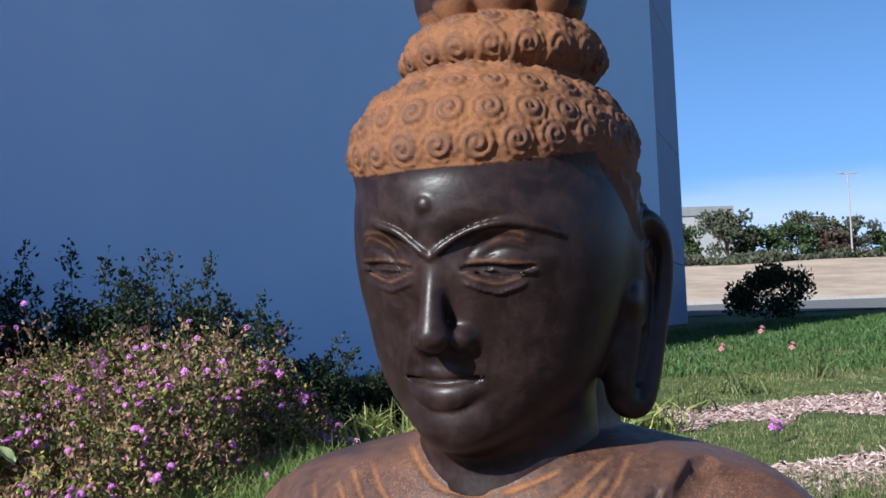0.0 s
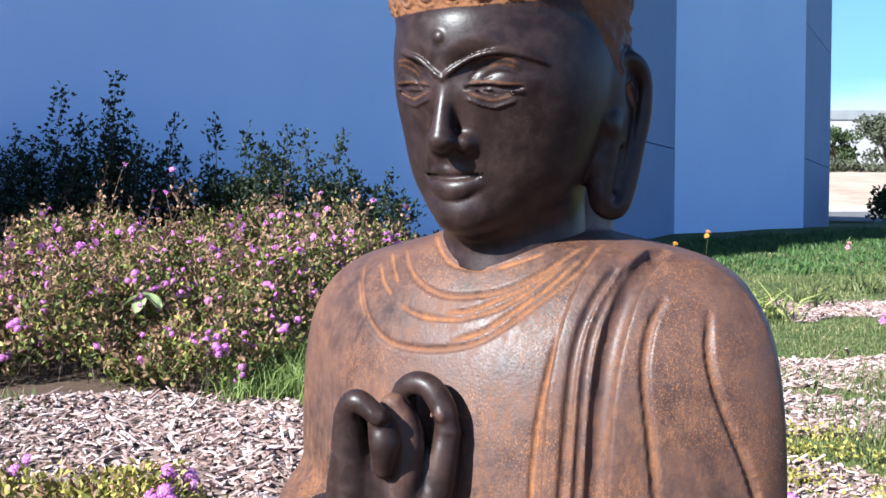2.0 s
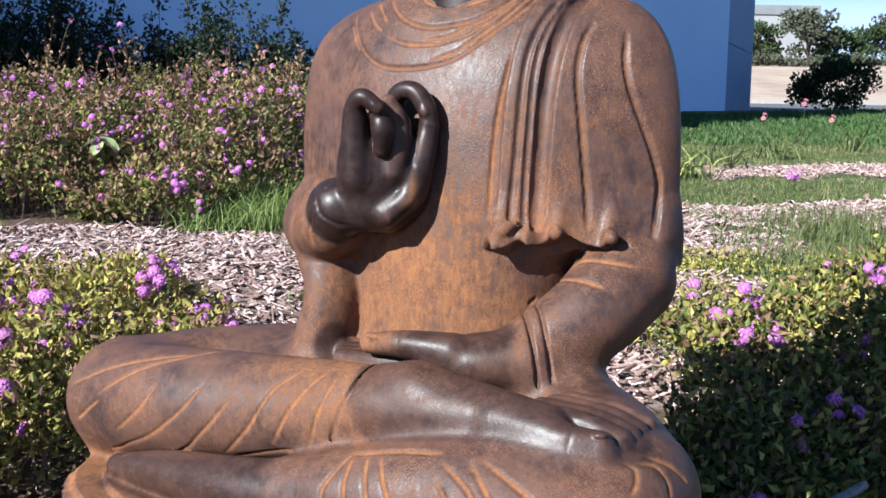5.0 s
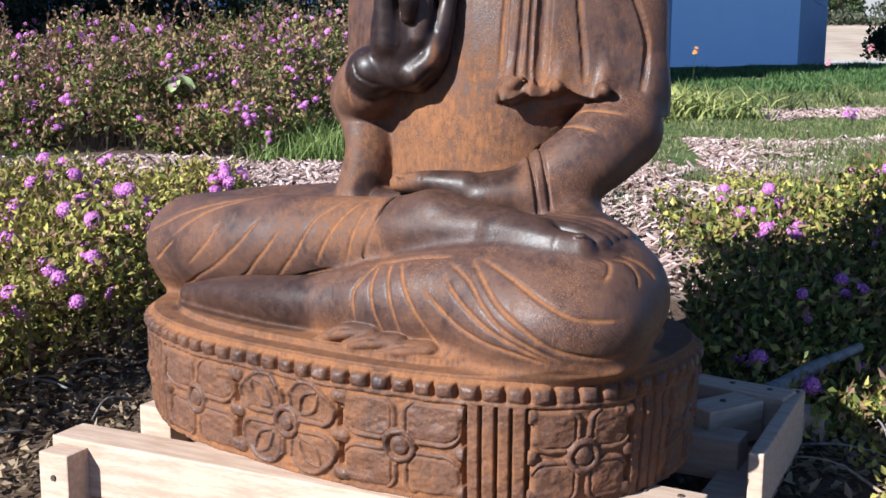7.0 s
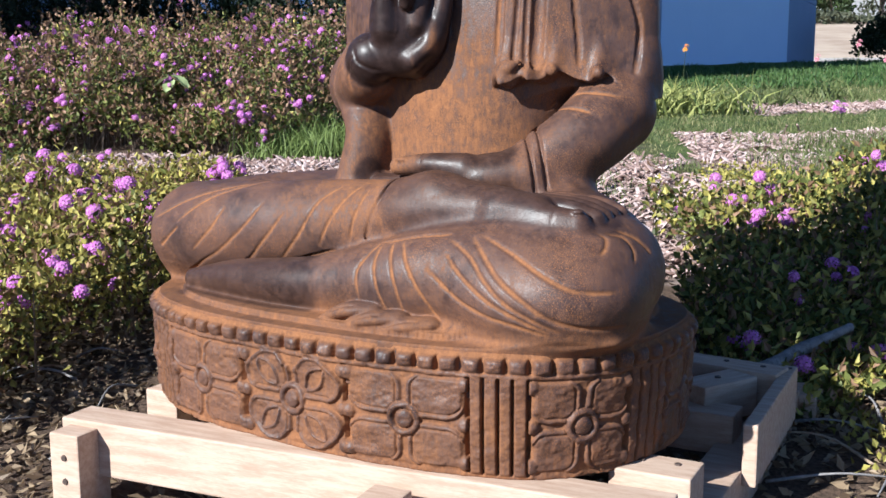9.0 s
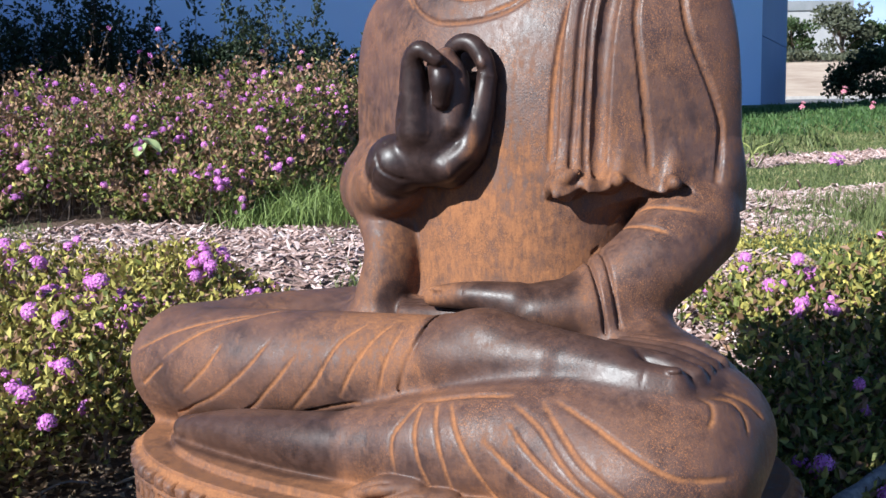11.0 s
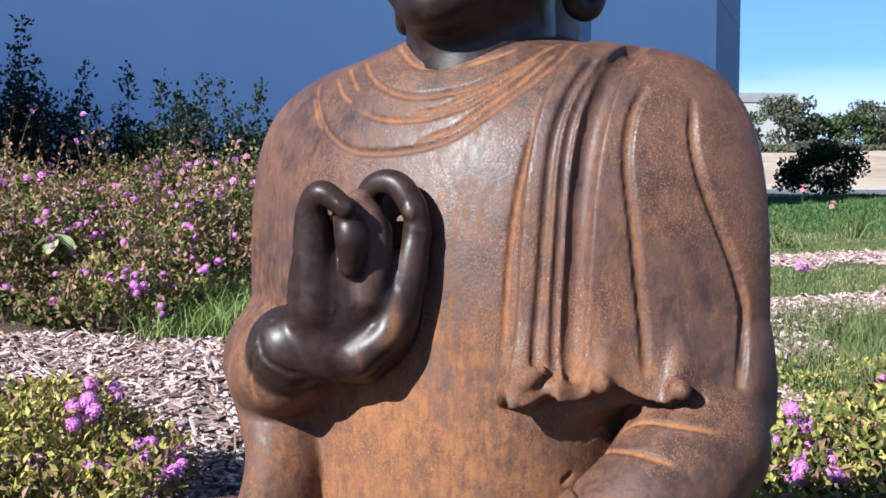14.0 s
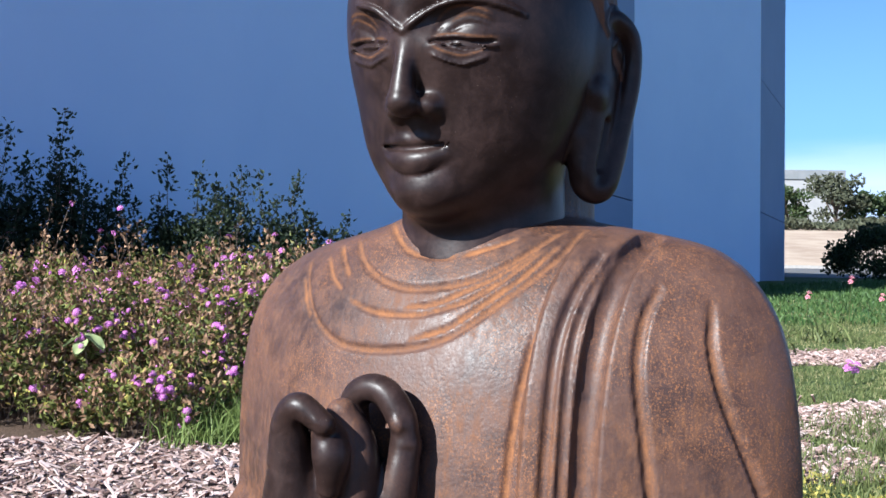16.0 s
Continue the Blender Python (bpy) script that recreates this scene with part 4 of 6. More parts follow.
FOLDS = {
    "c1": (0.0064, 0.00495, [(-0.217,0.223,1.318), (-0.18,0.17,1.274), (-0.143,0.141,1.24), (-0.096,0.121,1.216), (-0.045,0.113,1.21), (0.008,0.112,1.213), (0.056,0.117,1.225), (0.091,0.127,1.246), (0.122,0.144,1.272), (0.15,0.166,1.298), (0.173,0.201,1.329), (0.176,0.258,1.357)]),
    "c2": (0.0058, 0.0033, [(-0.208,0.197,1.295), (-0.179,0.164,1.263), (-0.16,0.148,1.246)]),
    "c3": (0.0058, 0.00385, [(-0.169,0.201,1.321), (-0.138,0.167,1.296), (-0.112,0.151,1.281)]),
    "c4": (0.0058, 0.00385, [(-0.157,0.213,1.337), (-0.123,0.174,1.312), (-0.106,0.159,1.298)]),
    "c5": (0.0064, 0.0055, [(-0.128,0.211,1.346), (-0.091,0.169,1.318), (-0.055,0.149,1.297), (-0.008,0.139,1.284), (0.042,0.14,1.287), (0.08,0.148,1.295), (0.112,0.164,1.311), (0.139,0.19,1.332), (0.16,0.239,1.355)]),
    "c6": (0.0058, 0.00385, [(-0.09,0.139,1.268), (-0.046,0.128,1.255), (0.009,0.125,1.253), (0.049,0.129,1.261), (0.085,0.138,1.275), (0.122,0.16,1.301), (0.152,0.195,1.332)]),
    "c7": (0.0058, 0.0033, [(-0.079,0.22,1.366), (-0.045,0.181,1.345), (-0.016,0.165,1.328), (0.022,0.161,1.322), (0.047,0.162,1.323)]),
    "c9": (0.0058, 0.0033, [(-0.002,0.128,1.261), (0.039,0.131,1.267), (0.082,0.144,1.286), (0.114,0.16,1.304), (0.146,0.192,1.332)]),
    "c10": (0.0058, 0.0022, [(0.059,0.164,1.323), (0.089,0.176,1.334), (0.114,0.193,1.344)]),
    "c11": (0.0058, 0.00275, [(0.015,0.115,1.224), (0.061,0.122,1.239), (0.095,0.135,1.263), (0.137,0.162,1.298), (0.164,0.204,1.335)]),
    "l1": (0.0065, 0.014, [(0.221,0.201,1.327), (0.209,0.164,1.29), (0.2,0.135,1.241), (0.197,0.119,1.188), (0.196,0.11,1.128), (0.193,0.104,1.049), (0.191,0.096,0.98), (0.196,0.085,0.942)]),
    "l2": (0.0065, 0.014, [(0.238,0.217,1.332), (0.227,0.178,1.299), (0.217,0.148,1.254), (0.214,0.128,1.202), (0.213,0.118,1.137), (0.211,0.112,1.05), (0.211,0.107,0.98), (0.217,0.093,0.939)]),
    "l3": (0.0155, 0.024, [(0.255,0.283,1.351), (0.252,0.229,1.335), (0.245,0.191,1.304), (0.24,0.158,1.255), (0.237,0.139,1.207), (0.234,0.128,1.146), (0.232,0.122,1.068), (0.23,0.119,0.998), (0.234,0.106,0.943)]),
    "s1": (0.0075, 0.009, [(0.288,0.202,1.287), (0.28,0.179,1.255), (0.28,0.159,1.199), (0.289,0.155,1.13), (0.297,0.158,1.052), (0.303,0.162,0.991), (0.308,0.156,0.943)]),
    "s2": (0.0075, 0.009, [(0.34,0.226,1.27), (0.346,0.209,1.226), (0.357,0.206,1.179), (0.376,0.216,1.123), (0.393,0.229,1.071), (0.403,0.24,1.017), (0.405,0.232,0.965), (0.403,0.221,0.926)]),
    "f1": (0.0058, 0.0033, [(0.229,0.171,0.848), (0.287,0.163,0.876), (0.346,0.149,0.885), (0.395,0.168,0.876)]),
    "f2": (0.0058, 0.0033, [(0.229,0.172,0.833), (0.297,0.117,0.855), (0.357,0.111,0.846)]),
    "f3": (0.0058, 0.0033, [(0.209,0.145,0.8), (0.215,0.152,0.808)]),
    "r1": (0.0052, 0.0034, [(-0.606, -0.15, 0.536), (-0.535, -0.168, 0.584)]),
    "r2": (0.0052, 0.0034, [(-0.479, -0.174, 0.538), (-0.405, -0.193, 0.593), (-0.368, -0.181, 0.642)]),
    "r3": (0.0052, 0.0034, [(-0.597, -0.131, 0.451), (-0.4, -0.182, 0.539), (-0.303, -0.196, 0.605), (-0.258, -0.178, 0.657)]),
    "r4": (0.0052, 0.0034, [(-0.451, -0.213, 0.484), (-0.331, -0.169, 0.524), (-0.241, -0.194, 0.587), (-0.194, -0.188, 0.641)]),
    "r5": (0.0052, 0.0034, [(-0.221, -0.168, 0.538), (-0.15, -0.192, 0.602), (-0.108, -0.173, 0.671), (-0.071, -0.14, 0.7)]),
    "r6": (0.0052, 0.0034, [(-0.105, -0.181, 0.579), (-0.07, -0.186, 0.639), (-0.038, -0.157, 0.689), (-0.024, -0.139, 0.702)]),
    "r7": (0.0052, 0.0034, [(-0.027, -0.18, 0.595), (-0.012, -0.181, 0.649), (0.003, -0.147, 0.698)]),
    "r8": (0.0052, 0.0034, [(-0.635, -0.137, 0.596), (-0.536, -0.141, 0.64), (-0.433, -0.14, 0.67), (-0.334, -0.127, 0.689)]),
    "r9": (0.0052, 0.0034, [(-0.533, -0.166, 0.598), (-0.418, -0.156, 0.662), (-0.344, -0.135, 0.686), (-0.288, -0.103, 0.698)]),
    "k1": (0.0058, 0.0033, [(0.065,-0.271,0.5), (0.059,-0.271,0.554), (0.071,-0.256,0.581), (0.087,-0.225,0.606)]),
    "k2": (0.0058, 0.0033, [(0.123,-0.266,0.486), (0.11,-0.278,0.529), (0.098,-0.269,0.569), (0.093,-0.233,0.604)]),
    "k3": (0.0058, 0.0033, [(0.161,-0.264,0.491), (0.153,-0.279,0.534), (0.133,-0.264,0.584), (0.119,-0.232,0.61)]),
    "k4": (0.0058, 0.0033, [(0.237,-0.262,0.475), (0.212,-0.274,0.521), (0.18,-0.274,0.569), (0.145,-0.236,0.613)]),
    "k5": (0.0058, 0.0033, [(0.221,-0.273,0.574), (0.287,-0.285,0.532), (0.354,-0.295,0.508), (0.41,-0.292,0.496), (0.466,-0.27,0.481)]),
    "k6": (0.0058, 0.0033, [(0.254,-0.259,0.603), (0.293,-0.279,0.573), (0.354,-0.298,0.538), (0.412,-0.296,0.512), (0.467,-0.273,0.487)]),
    "k7": (0.0058, 0.0044, [(0.25,-0.236,0.626), (0.305,-0.263,0.604), (0.346,-0.288,0.571), (0.39,-0.3,0.538), (0.433,-0.294,0.514), (0.485,-0.265,0.488)]),
    "k8": (0.0064, 0.00495, [(0.295,-0.231,0.634), (0.345,-0.27,0.599), (0.382,-0.29,0.571), (0.432,-0.295,0.539), (0.47,-0.282,0.513), (0.518,-0.247,0.496), (0.567,-0.172,0.494)]),
    "k9": (0.0058, 0.00385, [(0.317,-0.229,0.636), (0.38,-0.253,0.617), (0.448,-0.27,0.587), (0.499,-0.261,0.563), (0.531,-0.239,0.557), (0.561,-0.202,0.555)]),
    "k10": (0.0058, 0.0033, [(0.495,-0.158,0.648), (0.515,-0.153,0.64), (0.525,-0.171,0.625), (0.524,-0.19,0.615)]),
    "k11": (0.0058, 0.0033, [(0.507,-0.148,0.646), (0.533,-0.121,0.639), (0.553,-0.119,0.619), (0.564,-0.135,0.597)]),
    "k12": (0.0058, 0.0033, [(0.516,-0.121,0.65), (0.544,-0.097,0.636), (0.561,-0.083,0.618), (0.568,-0.077,0.606)]),
    "k13": (0.0072, 0.0066, [(0.087,-0.225,0.606), (0.164,-0.222,0.623), (0.241,-0.224,0.634)]),
    "h1": (0.0058, 0.0044, [(-0.2,-0.161,0.535), (-0.131,-0.169,0.556), (-0.065,-0.176,0.571)]),
    "w1": (0.0058, 0.0066, [(-0.135,-0.045,0.986), (-0.123,-0.056,0.952), (-0.096,-0.052,0.932), (-0.067,-0.025,0.918)]),
    "w2": (0.0058, 0.0022, [(-0.093,-0.053,1.034), (-0.12,-0.031,1.008)]),
    "wf": (0.0058, 0.00385, [(-0.136,-0.051,0.968), (-0.16,-0.034,0.928), (-0.159,-0.013,0.879)]),
    "l0": (0.006, 0.004, [(0.172,0.144,1.259), (0.16,0.125,1.188), (0.152,0.112,1.119), (0.147,0.105,1.028), (0.147,0.098,0.951)]),
    "br": (0.0055, -0.0080, [(0.035,0.059,1.584), (0.059,0.065,1.601), (0.086,0.07,1.612), (0.115,0.083,1.616), (0.14,0.104,1.611), (0.157,0.126,1.603)]),
    "bl": (0.0055, -0.0080, [(0.035,0.059,1.584), (0.012,0.061,1.601), (-0.008,0.063,1.615), (-0.04,0.076,1.627)]),
    "er5": (0.0038, -0.0030, [(0.063, 0.072, 1.5655), (0.076, 0.077, 1.5695), (0.094, 0.084, 1.5695), (0.112, 0.090, 1.5665), (0.125, 0.099, 1.5665), (0.137, 0.108, 1.5665)]),
    "er2": (0.004, 0.0026, [(0.081, 0.082, 1.581), (0.100, 0.085, 1.590), (0.116, 0.090, 1.590), (0.129, 0.099, 1.585)]),
    "er3": (0.004, 0.0026, [(0.066, 0.076, 1.579), (0.079, 0.079, 1.594), (0.097, 0.080, 1.600), (0.118, 0.088, 1.597), (0.133, 0.100, 1.590)]),
    "er4": (0.0036, -0.0022, [(0.062, 0.072, 1.5590), (0.073, 0.075, 1.5535), (0.085, 0.078, 1.5485), (0.098, 0.086, 1.5455), (0.113, 0.094, 1.5495), (0.127, 0.102, 1.5565)]),
    "el5": (0.0038, -0.0030, [(0.012, 0.069, 1.5685), (-0.010, 0.078, 1.5745), (-0.033, 0.085, 1.5775), (-0.054, 0.092, 1.5785), (-0.070, 0.105, 1.5795)]),
    "el2": (0.004, 0.0024, [(-0.062,0.094,1.596), (-0.047,0.084,1.601), (-0.025,0.082,1.592), (-0.013,0.08,1.581)]),
    "el3": (0.004, 0.0024, [(-0.063,0.094,1.606), (-0.044,0.081,1.607), (-0.026,0.077,1.602), (-0.009,0.079,1.584)]),
    "el4": (0.0036, -0.0022, [(0.013, 0.068, 1.5615), (-0.005, 0.074, 1.5565), (-0.022, 0.080, 1.5535), (-0.043, 0.090, 1.5595), (-0.064, 0.100, 1.5695)]),
}

STATUE_TURN = -30.0
body, head = build_body(0.003), build_head(0.0024)
LINES = {}
for key, (wide, deep, pts) in FOLDS.items():
    dense = smooth_line(pts, 3)
    host = min((body, head), key=lambda fl: float(np.abs(fl.sample(dense)[0]).mean() if ((dense > fl.lo) & (dense < fl.lo + fl.step * (fl.n - 1))).all() else 9))
    LINES[key] = (wide, deep, host.settle(dense))
for wide, deep, pts in LINES.values():
    for fld in (body, head):
        if deep > 0.012:
            fld.chain(pts, [wide * 0.35] + [wide] * (len(pts) - 2) + [wide * 0.7], 0.003, True)
        else:
            fld.line(pts, wide, deep * 1.5)
bv, bq = body.skin()
hv, hq = head.skin()
hn = vertex_normals(hv, hq)
HAIRLINE = lambda y: 1.665 + 0.17 * np.clip(y - 0.065, 0, 0.13)
hair = (hv[:, 2] > HAIRLINE(hv[:, 1])) & (hv[:, 2] < 1.868)
side = np.clip((hv[:, 1] - 0.22) / 0.05, 0, 1)
curls = coil_hair(hv, hn) * (hv[:, 2] > HAIRLINE(hv[:, 1]) - 0.004)
hv = hv + hn * curls[:, None]
# short hair over the temples
wisp = np.clip((hv[:, 2] - 1.668 + 0.95 * (hv[:, 1] - 0.185)) / 0.02, 0, 1) * (hv[:, 1] > 0.16) * (hv[:, 2] < 1.672) * (np.abs(hv[:, 0] - FACE_X) < 0.164)
wisp = wisp * (0.005 + 0.0018 * np.sin(160 * hv[:, 1] + 60 * hv[:, 2]) * np.sin(150 * hv[:, 2] - 40 * hv[:, 1]))
hv = hv + hn * wisp[:, None]
pv, pq, pcap, relief = build_plinth()
sv = np.concatenate([bv, hv, pv])
faces = np.concatenate([bq, hq + len(bv), pq + len(bv) + len(hv)]).tolist() + (pcap + len(bv) + len(hv)).tolist()
statue = mesh_object("buddha_statue", sv, faces, STONE, smooth=True)

# patina: rust in the folds and on the hair, dark polish on face and limbs
folds = near_lines(sv, [(p, w * (0.80 if k[0] == "c" else 0.9)) for k, (w, d, p) in LINES.items() if (0 < d < 0.012 or k[0] == "e")], 0.9)
x, y, z = sv.T
nb, nh = len(bv), len(hv)
is_head = np.arange(len(sv)) >= nb
is_plinth = np.arange(len(sv)) >= nb + nh
dark = np.zeros(len(sv))
rust = 0.065 + 1.0 * folds**0.8
rust = rust + 0.30 * np.clip((0.505 - z) / 0.04, 0, 1) * (z > 0.435)
mottle = np.full(len(sv), 0.35)


def soft(d, w):
    return np.clip(0.5 - d / w, 0, 1)


def near_limb(pts, radii):
    """How far each vertex lies outside a tapered limb."""
    p = smooth_line(np.column_stack([np.array(pts, float), radii]), 5)
    d = np.full(len(sv), 9.0)
    for a, b in zip(p[:-1], p[1:]):
        ab = b[:3] - a[:3]
        t = np.clip((sv - a[:3]) @ ab / (ab @ ab), 0, 1)
        d = np.minimum(d, np.linalg.norm(sv - a[:3] - t[:, None] * ab, axis=1) - (a[3] + (b[3] - a[3]) * t))
    return d


hx, hy, hz = HAND_SHIFT
hand = np.full(len(sv), 9.0)
for pts, radii in (
    ([(-0.104, 0.0, 0.960), (-0.046, 0.010, 0.962)], [0.060, 0.050]),
    ([(-0.060, -0.020, 0.96), (-0.058, -0.020, 1.09)], [0.040, 0.036]),
    ([(-0.026, 0.005, 0.95), (-0.026, 0.005, 1.11)], [0.042, 0.034]),
    ([(0.006, 0.020, 0.96), (0.006, 0.022, 1.11)], [0.038, 0.032]),
    ([(-0.050, -0.022, 1.02), (-0.047, -0.034, 1.105), (-0.041, -0.043, 1.142), (-0.022, -0.048, 1.157), (0.006, -0.042, 1.140), (0.002, -0.026, 1.07)], [0.033, 0.0245, 0.0185, 0.017, 0.018, 0.0205]),
    ([(-0.008, 0.045, 1.08), (-0.018, 0.045, 1.147), (0.000, 0.042, 1.170), (0.028, 0.042, 1.168), (0.049, 0.044, 1.141), (0.053, 0.046, 1.10), (0.042, 0.038, 1.035), (0.022, 0.036, 0.985), (-0.02, 0.030, 0.958)], [0.022, 0.0175, 0.0165, 0.017, 0.0172, 0.019, 0.0245, 0.031, 0.038]),
):
    hand = np.minimum(hand, near_limb([(a + hx, b + hy, c + hz) for a, b, c in pts], radii))
cuff = (x + 0.126) * 0.641 - (y - 0.027) * 0.733 + (z - 0.950) * 0.229
hand = soft(hand - 0.004, 0.008) * soft(-cuff, 0.010)
hand2 = soft(near_limb([(0.205, 0.03, 0.722), (0.14, 0.0, 0.720), (0.06, -0.02, 0.73), (-0.13, 0.03, 0.705)], [0.058, 0.054, 0.036, 0.036]) - 0.004, 0.012)
foot = soft(near_limb([(x0 + LAP_X, y0, z0) for x0, y0, z0 in ((0.145, -0.115, 0.670), (0.24, -0.122, 0.666), (0.34, -0.13, 0.668), (0.43, -0.13, 0.672), (0.50, -0.12, 0.672))], [0.084, 0.074, 0.062, 0.060, 0.060]) - 0.006, 0.010)
foot2 = 0.85 * soft(near_limb([(x0 + LAP_X, y0, z0) for x0, y0, z0 in ((-0.06, -0.222, 0.50), (-0.20, -0.225, 0.49), (-0.42, -0.20, 0.472))], [0.062, 0.054, 0.036]) - 0.003, 0.014)
dark = np.maximum.reduce([0.92 * hand, 0.7 * hand2, 0.45 * foot, 0.80 * foot2]) * ~is_head
belly = np.exp(-(((x - 0.02) / 0.22) ** 2)) * np.exp(-(((z - 0.80) / 0.20) ** 2)) * (y < 0.2)
rust = np.maximum(rust, 0.34 * belly * (1 - dark))
mottle = mottle + 0.35 * belly + 0.25 * np.exp(-(((z - 1.0) / 0.12) ** 2)) * (y < 0.25)
rust = rust * (1 - 0.85 * hand) * (1 - 0.55 * np.maximum(foot, foot2))
mottle = mottle * (1 - dark)
temple = is_head & ~is_plinth & (y > 0.16) & (z > 1.668 - 0.95 * (y - 0.185)) & (z < 1.70) & (np.abs(x - FACE_X) < 0.164)
h_dark = np.where(z < HAIRLINE(y), np.where(temple, 0.25, 0.94), np.where(z > 1.872, 0.8, 0.0))
dark = np.where(is_head & ~is_plinth, h_dark, dark)
# the orange of the hair is cut by up to 60 percent towards +x
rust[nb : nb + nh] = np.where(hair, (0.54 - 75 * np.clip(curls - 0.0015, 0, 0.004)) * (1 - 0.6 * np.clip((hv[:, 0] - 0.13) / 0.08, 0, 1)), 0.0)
rust = np.where(is_head & ~is_plinth & (z < HAIRLINE(y)), np.where(temple, 0.36, 0.40 * folds * (z < 1.612) * (z > 1.54)), rust)
mottle = np.where(is_head & ~is_plinth, np.where(z > 1.664, 0.3, 0.03), mottle)
dark = np.where(is_plinth, 0.0, dark)
rust[nb + nh :] = np.clip(0.36 - 42 * (relief - 0.0005), 0.08, 0.54)
mottle[nb + nh :] = 0.45
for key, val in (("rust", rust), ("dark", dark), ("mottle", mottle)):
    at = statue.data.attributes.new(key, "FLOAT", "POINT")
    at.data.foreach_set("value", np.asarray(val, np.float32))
statue.matrix_world = pose(0, 0, 0, 0, 0, STATUE_TURN)
tagged(statue, "rust-brown carved stone seated figure on an oval relief base", "statue")


# ---- ground ----
def value(ob, key, val):
    at = ob.data.attributes.new(key, "FLOAT", "POINT")
    at.data.foreach_set("value", np.asarray(val, np.float32))


def lumps(x, y, s, seed=0.0):
    """Soft unevenness between -1 and 1, from crossed waves."""
    return (np.sin(s * (1.7 * x + 0.9 * y) + seed) + np.sin(s * (-1.1 * x + 1.9 * y) + 2.1 * seed) + np.sin(s * (2.9 * x - 0.4 * y) + 3.7 * seed)) / 3


def mulch_here(x, y):
    """1 where bark mulch lies, 0 where grass grows."""
    near = (y < 4.05 + 0.12 * np.sin(3 * x)) & (y > 1.55 + 0.1 * np.sin(4 * x)) & (x < np.where(y > 2.75, 1.30, 2.7) + 0.22 * np.sin(2.9 * y) + 0.15 * np.sin(7 * y)) & (x > -9)
    rough = 0.16 * lumps(x, y, 3.1, 1.9)
    strip1 = (np.abs(y - 4.85 - 0.22 * (x - 1.7) + rough) < 0.52 + rough) & (x > 1.35) & (x < 3.6)
    strip2 = (np.abs(y - 7.75 - 0.20 * (x - 3.0) + rough) < 0.50 + rough) & (x > 2.35) & (x < 5.2)
    strip3 = (np.abs(y - 3.9 + rough) < 0.35) & (x > 1.3) & (x < 2.1)
    return (near | strip1 | strip2 | strip3).astype(float)


gx = np.concatenate([np.linspace(-400, -12, 30), np.linspace(-11.5, 14, 200), np.linspace(15, 400, 60)])
gy = np.concatenate([np.linspace(-60, -4, 12), np.linspace(-3.75, 16, 160), np.linspace(16.8, 130, 110), np.linspace(140, 900, 20)])
GX, GY = np.meshgrid(gx, gy, indexing="ij")
gv = np.stack([GX, GY, lift(GX, GY)], -1).reshape(-1, 3)
i, j = np.meshgrid(np.arange(len(gx) - 1), np.arange(len(gy) - 1), indexing="ij")
a = i * len(gy) + j
gq = np.stack([a, a + len(gy), a + len(gy) + 1, a + 1], -1).reshape(-1, 4)
ground = mesh_object("ground", gv, gq, GROUND, smooth=True)
value(ground, "mulch", mulch_here(gv[:, 0], gv[:, 1]))
value(ground, "grass", np.clip((gv[:, 0] - 0.6) / 1.0, 0, 1) * (gv[:, 1] > 1.5))
value(ground, "sand", np.clip((gv[:, 1] - 57.5) / 1.5, 0, 1) * np.clip((135 - gv[:, 1]) / 10, 0, 1))
tagged(ground, "sloping garden ground with bark mulch, grass and sand beyond", "ground", kind="structure")


# ---- foliage makers: every leaf, blade, petal and chip is its own small face ----
rng = np.random.default_rng(7)


def unit(v):
    return v / (np.linalg.norm(v, axis=-1, keepdims=True) + 1e-9)


def leaf_mesh(p, d, length, width, fold=0.25):
    """Folded pointed leaves from the places p along the ways d."""
    n = len(p)
    side = unit(np.cross(d, unit(rng.normal(size=(n, 3)))))
    up = np.cross(side, d)
    l, w = np.reshape(length, (-1, 1)) * np.ones((n, 1)), np.reshape(width, (-1, 1)) * np.ones((n, 1))
    v = np.stack([p, p + 0.45 * l * d + w * side + fold * w * up, p + l * d - 0.15 * l * up, p + 0.45 * l * d - w * side + fold * w * up], 1).reshape(-1, 3)
    k = 4 * np.arange(n)[:, None]
    return v, np.concatenate([k + [0, 1, 2], k + [0, 2, 3]])


def blade_mesh(p, lean, length, width):
    """Tapered, bent grass blades."""
    n = len(p)
    l, w = np.reshape(length, (-1, 1)) * np.ones((n, 1)), np.reshape(width, (-1, 1)) * np.ones((n, 1))
    up = unit(np.concatenate([0.35 * lean, np.ones((n, 1))], 1))
    tip = unit(np.concatenate([1.1 * lean, np.ones((n, 1)) * 0.9], 1))
    side = unit(np.cross(up, np.concatenate([unit(rng.normal(size=(n, 2))), np.zeros((n, 1))], 1)))
    m = p + 0.55 * l * up
    v = np.stack([p - w * side, p + w * side, m + 0.8 * w * side, m - 0.8 * w * side, m + 0.5 * l * tip], 1).reshape(-1, 3)
    k = 5 * np.arange(n)
    return v, [(a, a + 1, a + 2, a + 3) for a in k.tolist()] + [(a + 3, a + 2, a + 4) for a in k.tolist()]


